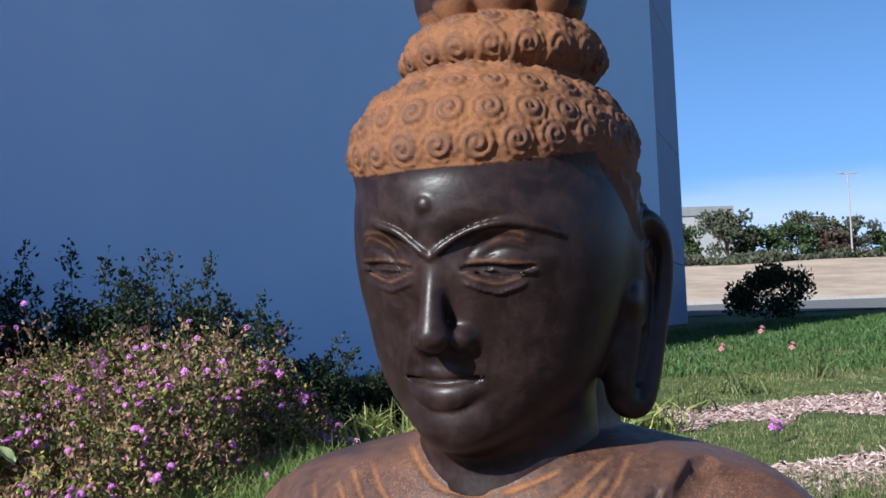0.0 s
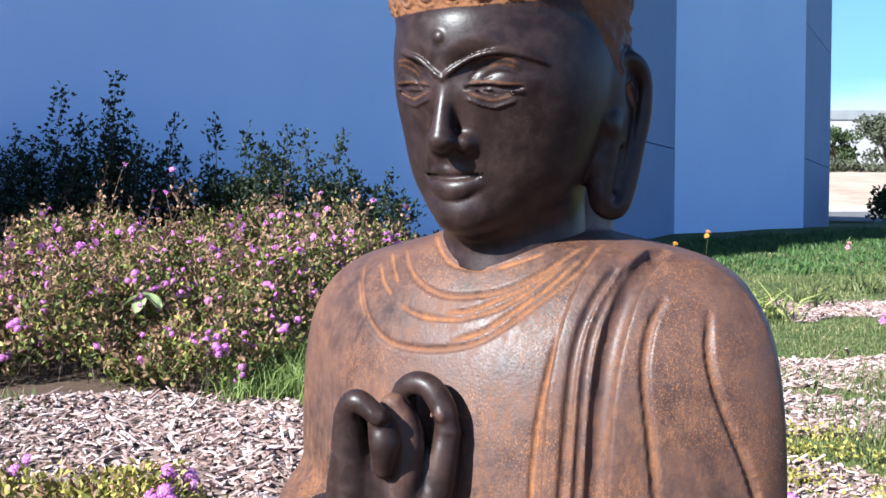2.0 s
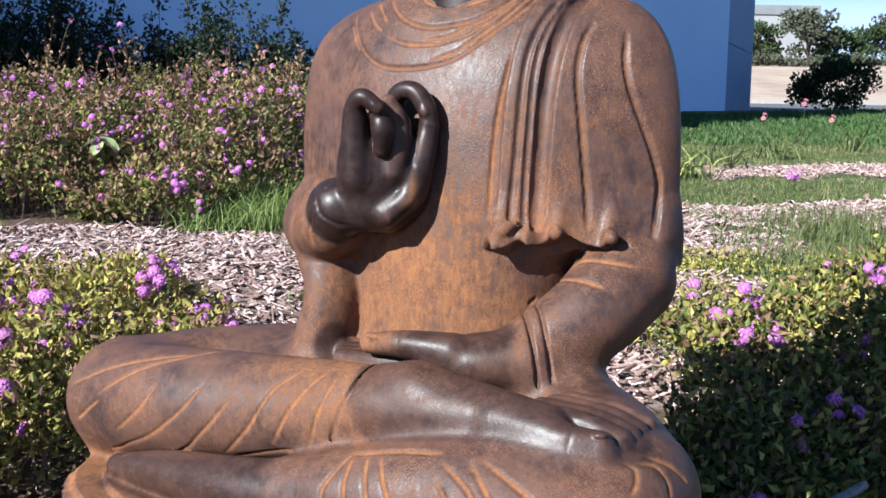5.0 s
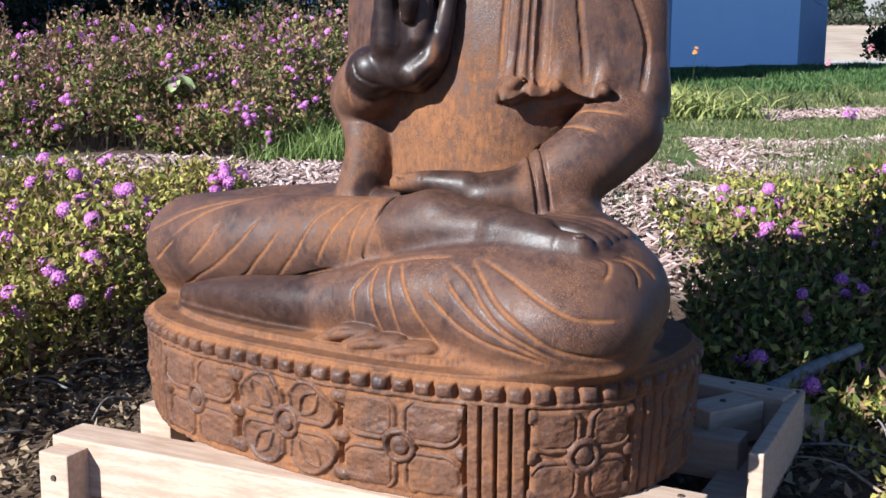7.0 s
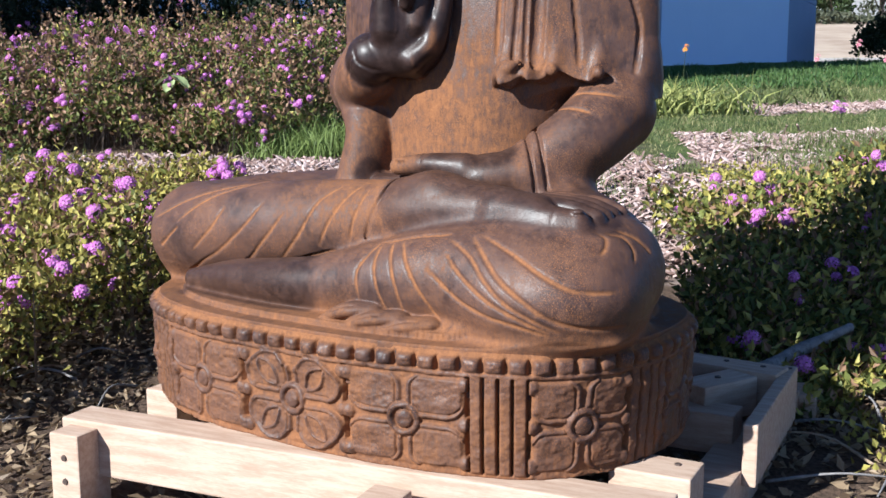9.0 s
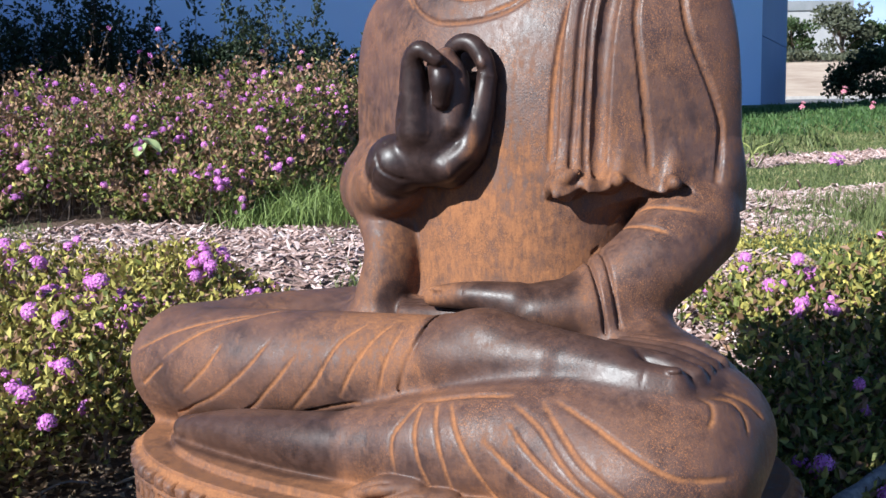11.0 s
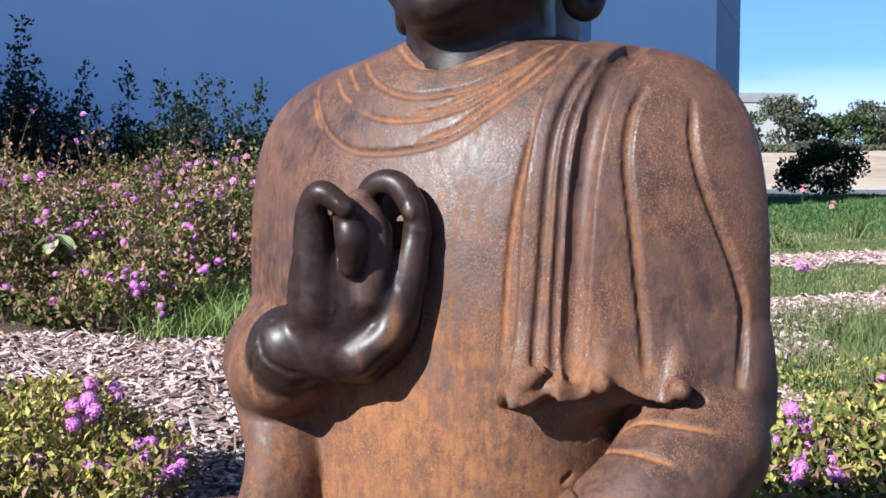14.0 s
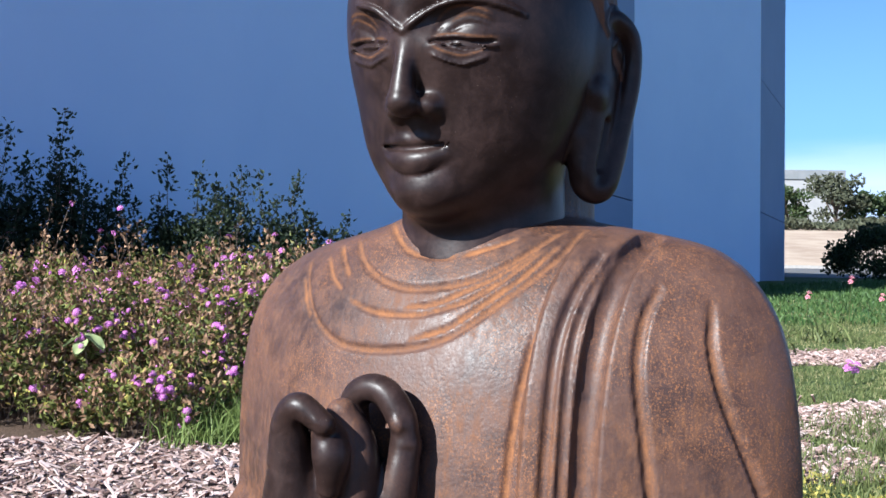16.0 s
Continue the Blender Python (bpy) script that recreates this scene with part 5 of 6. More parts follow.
def bloom_mesh(p, up, radius, petals=13):
    """Round flower heads of small petals."""
    n = len(p)
    g = (np.arange(petals) + 0.5) / petals
    ph = np.arange(petals) * 2.39996
    dome = np.stack([np.sqrt(g) * np.cos(ph), np.sqrt(g) * np.sin(ph), 0.75 * (1 - g)], -1)
    a = unit(np.cross(up, np.array([0.3, 0.2, 0.9])))
    b = np.cross(up, a)
    r = np.reshape(radius, (-1, 1, 1)) * np.ones((n, 1, 1))
    c = p[:, None] + r * (dome[None, :, :1] * a[:, None] + dome[None, :, 1:2] * b[:, None] + dome[None, :, 2:] * up[:, None])
    out = unit(c - p[:, None] + 0.2 * up[:, None])
    c, out = c.reshape(-1, 3), out.reshape(-1, 3)
    s = unit(np.cross(out, rng.normal(size=out.shape)))
    t = np.cross(out, s)
    q = 1.4 / math.sqrt(petals) * np.repeat(r.reshape(-1, 1), petals, 0)
    v = np.stack([c - q * s, c + q * t + 0.2 * q * out, c + q * s, c - q * t + 0.2 * q * out], 1).reshape(-1, 3)
    return v, (4 * np.arange(len(c))[:, None] + np.arange(4))


def stem_mesh(lines, r0, r1):
    """Three-sided tapered stems along given lines."""
    vs, fs, base = [], [], 0
    for pts in lines:
        m = len(pts)
        for k, p in enumerate(pts):
            r = r0 + (r1 - r0) * k / (m - 1)
            for e in range(3):
                ang = 2.094 * e
                vs.append((p[0] + r * math.cos(ang), p[1] + r * math.sin(ang), p[2]))
        for k in range(m - 1):
            for e in range(3):
                f = (e + 1) % 3
                fs.append((base + 3 * k + e, base + 3 * k + f, base + 3 * k + 3 + f, base + 3 * k + 3 + e))
        base += 3 * m
    return vs, fs


def place(parent, name, mesh, mat, label="", kind="stuff"):
    return tagged(mesh_object(name, mesh[0], mesh[1], mat, parent), label, kind=kind)


def mound_points(n, inside, height, skin=0.55):
    """Places in a planted mound: plan points that pass inside(x, y), most of them near the top."""
    xy = inside(n)
    h = height(xy[:, 0], xy[:, 1])
    f = 1 - (1 - rng.random(len(xy)) ** 0.5) * skin * 1.6
    z = lift(xy[:, 0], xy[:, 1]) + np.clip(h, 0.02, None) * np.clip(f, 0.03, 1)
    return np.column_stack([xy, z]), f


def upward(n, spread=1.0):
    d = rng.normal(size=(n, 3)) * spread
    d[:, 2] = np.abs(d[:, 2]) * 0.7 + 0.35
    return unit(d)


def lantana(name, label, inside, height, leaves, blooms, size, mats, bloom_size, stems=120):
    """A planted lantana mound: leaves in two colours, flower heads and stems."""
    ob = empty(name, pose(0, 0, 0))
    tagged(ob, label, "flowering shrub")
    for (mat, share, part_name, bias) in mats:
        p, f = mound_points(int(leaves * share), inside, height)
        p[:, 2] += rng.normal(size=len(p)) * 0.02 + bias * 0.03
        place(ob, part_name, leaf_mesh(p, upward(len(p)), size * rng.uniform(0.7, 1.3, len(p)), size * 0.3 * rng.uniform(0.8, 1.2, len(p))), mat)
    p, f = mound_points(blooms // 3, inside, height, 0.25)
    p = np.repeat(p, 3, 0) + rng.normal(size=(3 * len(p), 3)) * np.array([0.05, 0.05, 0.025]) * (np.arange(3 * len(p)) % 3 > 0)[:, None]
    p = p[rng.random(len(p)) < 0.85]
    p = p[np.argsort(np.hypot(p[:, 0], p[:, 1] + 2))]
    front = np.array([-0.15, -0.65, 0.55])
    p[:, 2] += 0.015
    up = unit(front + rng.normal(size=p.shape) * 0.35)
    r = bloom_size * rng.uniform(0.7, 1.3, len(p))
    for k in range(min(290, len(p))):
        fl = new("flower_head", BLOOMS[k % len(BLOOMS)])
        fl.parent = ob
        fl.matrix_local = Matrix.LocRotScale(Vector(p[k]), Vector(up[k]).to_track_quat("Z", "Y"), Vector((r[k],) * 3))
    if len(p) > 290:
        place(ob, "far_bloom", bloom_mesh(p[290:], up[290:], r[290:]), PINK)
    xy = inside(stems)
    lines = []
    for (x, y), h in zip(xy, height(xy[:, 0], xy[:, 1])):
        z = float(lift(x, y))
        dx, dy = rng.normal(size=2) * 0.08
        lines.append([(x, y, z), (x + dx * 0.5, y + dy * 0.5, z + 0.5 * h), (x + dx, y + dy, z + 0.98 * h)])
    place(ob, "stem_growth", stem_mesh(lines, 0.004, 0.002), TWIG)
    return ob


BLOOMS = []
for k in range(5):
    b_ = mesh_object("bloom", *bloom_mesh(np.zeros((1, 3)), np.array([[0.0, 0.0, 1.0]]), np.array([1.0]), 34), PINK)
    BLOOMS.append(b_.data)
    bpy.data.objects.remove(b_)


def region(x0, x1, y0, y1, edge=None):
    def inside(n):
        out = np.zeros((0, 2))
        while len(out) < n:
            q = np.column_stack([rng.uniform(x0, x1, 2 * n), rng.uniform(y0, y1, 2 * n)])
            if edge is not None:
                q = q[edge(q[:, 0], q[:, 1])]
            out = np.vstack([out, q])
        return out[:n]
    return inside


# the long flower bed before the wall
def bed_edge(x, y):
    front = 4.1 + 0.14 * np.sin(2.3 * x) + 0.10 * np.sin(5.1 * x + 1)
    right = -1.10 + 0.26 * (y - 4) + 0.18 * np.sin(4 * y)
    return (x > -4.7 + 0.15 * np.sin(4.1 * y)) & (y > front) & (x < right) & (y < 11.4 + 0.855 * x)


def bed_height(x, y):
    d = y - 4.0
    end = np.clip((-0.90 + 0.26 * d - x) / 0.5, 0.15, 1)
    return end * (np.interp(d, [0, 0.25, 0.8, 1.6, 2.4, 3.2], [0.10, 0.30, 0.48, 0.62, 0.74, 0.80]) + 0.13 * lumps(x, y, 2.2, 0.4) + 0.13 * lumps(x, y, 6.0, 1.4) + 0.10 * lumps(x, y, 17.0, 0.3)) - 0.22 * np.exp(-((x + 1.92) ** 2 + (y - 4.48) ** 2) / 0.05)


lantana("lantana_bed", "long bed of lilac-flowering lantana with green and bronze leaves", region(-4.9, 0.2, 4.0, 7.0, bed_edge), bed_height, 62000, 1150, 0.040,
        ((LANTANA_LEAF, 0.58, "green_foliage", -0.3), (LANTANA_RED, 0.35, "bronze_foliage", 0.9), (LANTANA_YELLOW, 0.07, "yellow_foliage", 0.4)), 0.021, 900)


# long shoots that rise out of the bed
shoots, lf, fl = [], [], []
bed_in = region(-4.6, -0.6, 4.5, 6.9, bed_edge)(95)
for (x, y), h in zip(bed_in, bed_height(bed_in[:, 0], bed_in[:, 1])):
    z = float(lift(x, y))
    up = rng.uniform(0.12, 0.36)
    lean = rng.normal(size=2) * 0.10
    line = np.array([(x + lean[0] * u * u, y + lean[1] * u * u, z + 0.6 * h + (0.4 * h + up) * u) for u in np.linspace(0, 1, 6)])
    shoots.append([tuple(q) for q in line])
    for u in rng.random(34):
        i0 = min(int(u * 5), 4)
        lf.append(line[i0] + (line[i0 + 1] - line[i0]) * (u * 5 - i0) + rng.normal(size=3) * 0.022)
    fl.append(line[-1])
shoot = empty("flowering_shoot", pose(0, 0, 0))
tagged(shoot, "long bronze-leaved lantana shoots rising out of the flower bed", "flowering shrub")
lf, fl = np.array(lf), np.array(fl)
place(shoot, "stem_growth", stem_mesh(shoots, 0.0045, 0.002), TWIG)
place(shoot, "bronze_foliage", leaf_mesh(lf, upward(len(lf)), 0.036 * rng.uniform(0.7, 1.3, len(lf)), 0.012), LANTANA_RED)
place(shoot, "far_bloom", bloom_mesh(fl[::2], upward(len(fl[::2])), 0.02), PINK)


# the bush beside the statue, in full sun
def left_edge(x, y):
    round_off = (x > -2.4 + 0.14 * np.sin(4.2 * y) + 0.06 * np.sin(11 * y)) & (y > 0.16 + 0.12 * np.sin(5 * x) + 0.05 * np.sin(13 * x))
    return round_off & (x < -0.72 - 0.18 * np.sin(3 * y) - 0.30 * np.clip(1.0 - y, 0, 1)) & (y < 1.95 + 0.15 * np.sin(4 * x) + 0.2 * (x + 1))


lantana("lantana_bush", "low lantana bush with yellow-green leaves and lilac flowers in the sun", region(-2.6, -0.6, 0.05, 2.1, left_edge),
        lambda x, y: 0.22 + 0.12 * np.clip(y, 0, 1.2) * np.clip((2.1 - y) / 0.3, 0.2, 1) + 0.06 * lumps(x, y, 4, 0.7) - 0.10 * np.clip((x + 1.0) / 0.3, 0, 1) - 0.12 * np.clip((0.45 - y) / 0.3, 0, 1), 34000, 260, 0.028,
        ((LANTANA_YELLOW, 0.62, "yellow_green_foliage", 0.3), (LANTANA_LEAF, 0.16, "green_foliage", -0.3), (LANTANA_RED, 0.22, "bronze_foliage", 0.3)), 0.025, 260)


# the bush on the other side, mostly in the statue's shade
def right_edge(x, y):
    return (x < 2.1 + 0.13 * np.sin(5.3 * y) + 0.05 * np.sin(12 * y)) & (x > 0.80 + 0.10 * np.sin(5 * y) + 0.25 * np.clip(0.5 - y, 0, 1)) & (y < 2.1 + 0.12 * np.sin(4 * x) - 0.05 * x) & (y > 0.42 + 0.12 * np.sin(6 * x))


lantana("lantana_bush", "low lantana bush with dark green leaves and violet flowers in shade", region(0.75, 2.3, -0.2, 2.3, right_edge),
        lambda x, y: 0.04 + (0.21 + 0.16 * np.clip((x - 1.15) / 0.5, 0, 1)) * np.clip((y - 0.45) / 0.9, 0, 1) * np.clip((2.3 - y) / 0.3, 0.3, 1) + 0.05 * lumps(x, y, 5, 2.2), 17000, 120, 0.034,
        ((LANTANA_LEAF, 0.56, "green_foliage", 0), (LANTANA_RED, 0.16, "bronze_foliage", 0.3), (LANTANA_YELLOW, 0.28, "yellow_green_foliage", 0.5)), 0.022, 220)


# ---- dark shrubs against the wall ----
def dark_shrub(x, y, wide, high, seed):
    ob = empty("shrub", pose(0, 0, 0))
    tagged(ob, "dark twiggy evergreen shrub before the painted wall", "shrub", "shrubs along the wall")
    z0 = float(lift(x, y))
    lines, pts = [], []
    for k in range(int(26 * wide / 0.7)):
        a, r = rng.uniform(0, 6.283), wide * rng.random() ** 0.6
        tall = rng.random() < 0.28
        top = high * (rng.uniform(0.82, 1.12) if tall else rng.uniform(0.50, 0.85)) * (1 - 0.25 * (r / wide) ** 2)
        bx, by = x + 0.25 * r * math.cos(a), y + 0.25 * r * math.sin(a)
        tx, ty = x + 1.25 * r * math.cos(a) + 0.1 * rng.normal(), y + 0.6 * r * math.sin(a)
        line = [(bx + (tx - bx) * u ** 0.8 + rng.normal() * 0.02, by + (ty - by) * u ** 0.8 + rng.normal() * 0.02, z0 + top * u) for u in np.linspace(0, 1, 7)]
        lines.append(line)
        ln = np.array(line)
        for u in rng.random(int((150 if tall else 170) * high)) ** 0.8:
            s = u * 6
            i0 = min(int(s), 5)
            p = ln[i0] + (ln[i0 + 1] - ln[i0]) * (s - i0)
            pts.append(p + rng.normal(size=3) * (0.085 * (1.1 - u) + 0.02))
    m = int(8200 * wide)
    g = rng.normal(size=(m, 3))
    g = g / np.linalg.norm(g, axis=1, keepdims=True) * rng.random((m, 1)) ** 0.4
    core = np.array([x, y, z0 + 0.36 * high]) + g * np.array([wide * 1.05, wide * 0.6, high * 0.42])
    core += 0.04 * np.column_stack([np.sin(9 * core[:, 2]), np.cos(11 * core[:, 0]), np.sin(13 * core[:, 0])])
    p = np.vstack([np.array(pts), core])
    place(ob, "stem_growth", stem_mesh(lines, 0.008, 0.002), TWIG)
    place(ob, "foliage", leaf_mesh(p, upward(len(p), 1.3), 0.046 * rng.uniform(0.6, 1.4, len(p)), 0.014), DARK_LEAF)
    return ob


for sx, sy, sw, sh in ((-4.3, 6.3, 0.7, 1.5), (-3.75, 7.0, 0.7, 1.65), (-3.05, 7.3, 0.55, 1.85), (-2.35, 7.5, 0.5, 1.45), (-1.8, 7.5, 0.6, 1.62), (-1.2, 7.4, 0.5, 1.40), (-0.65, 7.6, 0.45, 0.85), (0.0, 8.3, 0.5, 0.5)):
    dark_shrub(sx, sy, sw, sh, 0)


# ---- bark mulch: loose chips ----
def chips(n, x0, x1, y0, y1):
    x, y = rng.uniform(x0, x1, n), rng.uniform(y0, y1, n)
    keep = mulch_here(x, y) > 0.5
    x, y = x[keep], y[keep]
    n = len(x)
    l, w, h = rng.gamma(2.0, 0.007, n) + 0.007, rng.uniform(0.003, 0.012, n), rng.uniform(0.0015, 0.004, n)
    a, b, c = rng.uniform(0, 6.283, n), rng.normal(size=n) * 0.28, rng.normal(size=n) * 0.3
    d = np.column_stack([np.cos(a) * np.cos(b), np.sin(a) * np.cos(b), np.sin(b)])
    s = unit(np.cross(d, np.column_stack([0.3 * c, 0.3 * c, np.ones(n)])))
    u = np.cross(s, d)
    o = np.column_stack([x, y, lift(x, y) + 0.006 + np.abs(np.sin(b)) * l + rng.random(n) * 0.012])
    l, w, h = l[:, None], w[:, None], h[:, None]
    corner = [o + e * l * d + f * w * s * (0.7 if e > 0 else 1) + g * h * u for g in (-1, 1) for e, f in ((-1, -1), (1, -1), (1, 1), (-1, 1))]
    v = np.stack(corner, 1).reshape(-1, 3)
    k = 8 * np.arange(n)[:, None]
    f = np.concatenate([k + q for q in ([4, 5, 6, 7], [0, 1, 5, 4], [1, 2, 6, 5], [2, 3, 7, 6], [3, 0, 4, 7])])
    return v, f


mulch = mesh_object("bark_mulch", *chips(120000, -5.2, 5.4, 1.2, 9.4), CHIP)
tagged(mulch, "pale weathered bark chips strewn over the bed", "mulch", kind="stuff")


# ---- grass ----
def grass(name, label, x, y, tall, mat, wide=0.004, spread=0.5):
    n = len(x)
    p = np.column_stack([x, y, lift(x, y) - 0.005])
    return tagged(mesh_object(name, *blade_mesh(p, rng.normal(size=(n, 2)) * spread, tall, wide), mat), label, "grass", kind="stuff")


def tufts(count, each, x0, x1, y0, y1, r, keep=None):
    cx, cy = rng.uniform(x0, x1, count), rng.uniform(y0, y1, count)
    if keep is not None:
        ok = keep(cx, cy)
        cx, cy = cx[ok], cy[ok]
    m = len(cx)
    s = rng.uniform(0.5, 1.4, m)
    x = np.repeat(cx, each) + rng.normal(size=m * each) * np.repeat(s, each) * r
    y = np.repeat(cy, each) + rng.normal(size=m * each) * np.repeat(s, each) * r
    return x, y, np.repeat(s, each)


lawn = lambda x, y: (mulch_here(x, y) < 0.5) & (lumps(x, y, 2.3, 0.2) + 0.6 * lumps(x, y, 6.1, 0.9) > -0.55) & (y < 13.2) & (x > 0.5 + 0.03 * y)
x, y, s = tufts(5200, 34, 0.5, 9, 2.2, 13.5, 0.09, lambda x, y: lawn(x, y) & (lumps(x, y, 1.3, 0.8) > -0.35))
grass("grass", "uneven fresh green grass with bare patches", x, y, 0.036 * s * rng.uniform(0.6, 1.4, len(x)), GRASS, 0.0028, 0.7)
x, y, s = tufts(2300, 26, 0.5, 9, 2.2, 13.5, 0.10, lawn)
grass("dry_grass", "pale yellow-green grass among the green", x, y, 0.034 * s * rng.uniform(0.6, 1.3, len(x)), DRYGRASS, 0.0028, 0.7)
x, y, s = tufts(70, 90, 1.7, 3.8, 2.9, 5.0, 0.11)
grass("tall_grass", "tall bright green grass tufts on the slope", x, y, 0.10 * s * rng.uniform(0.6, 1.3, len(x)), GRASS, 0.0028, 0.55)
x, y, s = tufts(130, 90, -1.25, -0.15, 4.15, 5.9, 0.12)
grass("tall_grass", "bright green grass at the end of the flower bed", x, y, 0.19 * s * rng.uniform(0.5, 1.3, len(x)), FRESHGRASS, 0.0032, 0.75)
x, y, s = tufts(30, 40, -3.4, -2.2, 3.2, 4.1, 0.08)
grass("sparse_grass", "thin grass sprouting through the mulch", x, y, 0.07 * s * rng.uniform(0.6, 1.3, len(x)), GRASS, 0.003, 0.6)
x, y, s = tufts(34, 26, -0.9, 1.9, 2.3, 3.9, 0.06)
grass("sparse_grass", "thin grass sprouting through the mulch", x, y, 0.06 * s * rng.uniform(0.6, 1.3, len(x)), GRASS, 0.003, 0.6)


# grass in the shade of the building, that shade also put into the blade colour
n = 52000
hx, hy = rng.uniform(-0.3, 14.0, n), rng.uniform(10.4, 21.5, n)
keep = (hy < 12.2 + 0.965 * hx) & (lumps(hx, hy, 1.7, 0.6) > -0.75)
grass("shade_grass", "grass at the foot of the building, its green darkened for shade", hx[keep], hy[keep], 0.085 * (1 + 0.35 * lumps(hx[keep], hy[keep], 2.1, 0.5)) * rng.uniform(0.6, 1.3, int(keep.sum())), SHADE_GRASS, 0.011, 0.6)


def strap_clump(x, y, r, high, count, mat=LILY):
    ob = empty("strap_leaf_plant", pose(0, 0, 0))
    tagged(ob, "clump of arching yellow-green strap leaves in the grass", "plant", "strap-leaved plants")
    p = np.column_stack([x + rng.normal(size=count) * r, y + rng.normal(size=count) * r, np.zeros(count)])
    p[:, 2] = lift(p[:, 0], p[:, 1])
    place(ob, "leaves", blade_mesh(p, rng.normal(size=(count, 2)) * 1.3, high * rng.uniform(0.6, 1.2, count), 0.009), mat)
    return ob


for q in range(7):
    strap_clump(1.15 + 0.16 * q + rng.normal() * 0.08, 6.75 + 0.1 * rng.normal() + 0.06 * q, 0.11, 0.34, 60)
for q in range(5):
    strap_clump(rng.uniform(0.75, 2.3), rng.uniform(7.6, 9.6), 0.09, rng.uniform(0.2, 0.3), 45)
for q in range(5):
    strap_clump(-0.35 + 0.22 * q + rng.normal() * 0.05, 7.1 + 0.12 * rng.normal(), 0.08, 0.33, 55)
for cx, cy in ((2.7, 8.0), (3.5, 9.0), (4.6, 9.9)):
    strap_clump(cx, cy, 0.10, 0.30, 45, GRASS)


# ---- flower stalks among the grass ----
ORANGE = leaf_material("orange_petal", (0.62, 0.22, 0.03), (0.85, 0.42, 0.06))
ROSE = leaf_material("rose_petal", (0.45, 0.10, 0.16), (0.72, 0.38, 0.42))
for cx, cy, high, mat, colour in ((2.12, 9.6, 0.52, ORANGE, "orange"), (3.55, 9.7, 0.42, ROSE, "dusky red"), (4.05, 9.9, 0.55, ROSE, "dusky pink"), (4.25, 9.6, 0.40, ROSE, "dusky pink"), (2.75, 6.3, 0.16, PINK, "pink"), (2.82, 6.35, 0.14, PINK, "pink"), (1.7, 9.0, 0.46, ORANGE, "orange")):
    ob = empty("wild_flower", pose(cx, cy, float(lift(cx, cy))))
    tagged(ob, colour + " flower on a thin green stalk in the grass", "flower", "flowers in the grass")
    place(ob, "stalk", stem_mesh([[(0, 0, 0), (0.01, 0, 0.5 * high), (0.03, 0, high)]], 0.005, 0.003), GRASS)
    place(ob, "bloom", bloom_mesh(np.array([[0.03, 0, high], [0.02, 0.01, high - 0.04]]), unit(np.array([[0.1, -0.4, 0.9], [-0.2, -0.6, 0.5]])), 0.026), mat)


# ---- weeds on the shaded soil ----
n = 1700
c = np.column_stack([rng.uniform(1.0, 2.0, 60), rng.uniform(-0.7, 0.5, 60)])
w = c[rng.integers(0, 60, n)] + rng.normal(size=(n, 2)) * 0.06
p = np.column_stack([w, lift(w[:, 0], w[:, 1]) + 0.05 * rng.random(n)])
p = p[(p[:, 0] > 0.75)]
tagged(mesh_object("ground_weed", *leaf_mesh(p, upward(len(p)), 0.024, 0.008), LANTANA_YELLOW), "small green weeds on the soil beside the pallet", "weeds", kind="stuff")


c = np.column_stack([rng.uniform(1.15, 2.6, 46), rng.uniform(2.0, 3.6, 46)])
w = c[rng.integers(0, 46, 4200)] + rng.normal(size=(4200, 2)) * 0.07
p = np.column_stack([w, lift(w[:, 0], w[:, 1]) + 0.045 * rng.random(len(w))])
tagged(mesh_object("ground_weed", *leaf_mesh(p, upward(len(p)), 0.022, 0.008), LANTANA_YELLOW), "low yellow-green weeds growing through the bark chips", "weeds", kind="stuff")


# ---- single plants and sticks in the bed ----
def broad_leaf(x, y, z, size, turn, tilt, mat):
    """A broad, ribbed, wavy leaf."""
    n, m = 12, 9
    v, f = [], []
    for i in range(n):
        u = i / (n - 1)
        w = size * 0.34 * math.sin(math.pi * min(1, u * 0.92 + 0.08)) ** 0.7
        for j in range(m):
            s = 2 * j / (m - 1) - 1
            v.append((u * size, s * w, 0.10 * size * s * s + 0.02 * size * math.sin(9 * u + 4 * s) - 0.25 * size * u * u))
    f = [(i * m + j, (i + 1) * m + j, (i + 1) * m + j + 1, i * m + j + 1) for i in range(n - 1) for j in range(m - 1)]
    ob = mesh_object("leaf", v, f, mat, smooth=True)
    ob.matrix_world = pose(x, y, z, 0, tilt, turn)
    return ob


PALE = leaf_material("pale_broad_leaf", (0.30, 0.36, 0.16), (0.36, 0.42, 0.20))
weed = empty("broad_leaf_weed", pose(-1.97, 4.76, float(lift(-1.97, 4.76))))
tagged(weed, "pale green broad-leaved weed among the lantana", "plant")
for k, (dx, dz, size, turn, tilt) in enumerate(((0, 0.46, 0.15, -20, 22), (-0.02, 0.45, 0.12, 200, 20), (0.0, 0.43, 0.12, -100, 30))):
    lf = broad_leaf(dx, -0.05, dz, size, turn, tilt, PALE)
    lf.parent = weed
place(weed, "stalk", stem_mesh([[(0, 0, 0), (0.01, -0.02, 0.2), (0, -0.05, 0.42)]], 0.008, 0.005), TWIG)


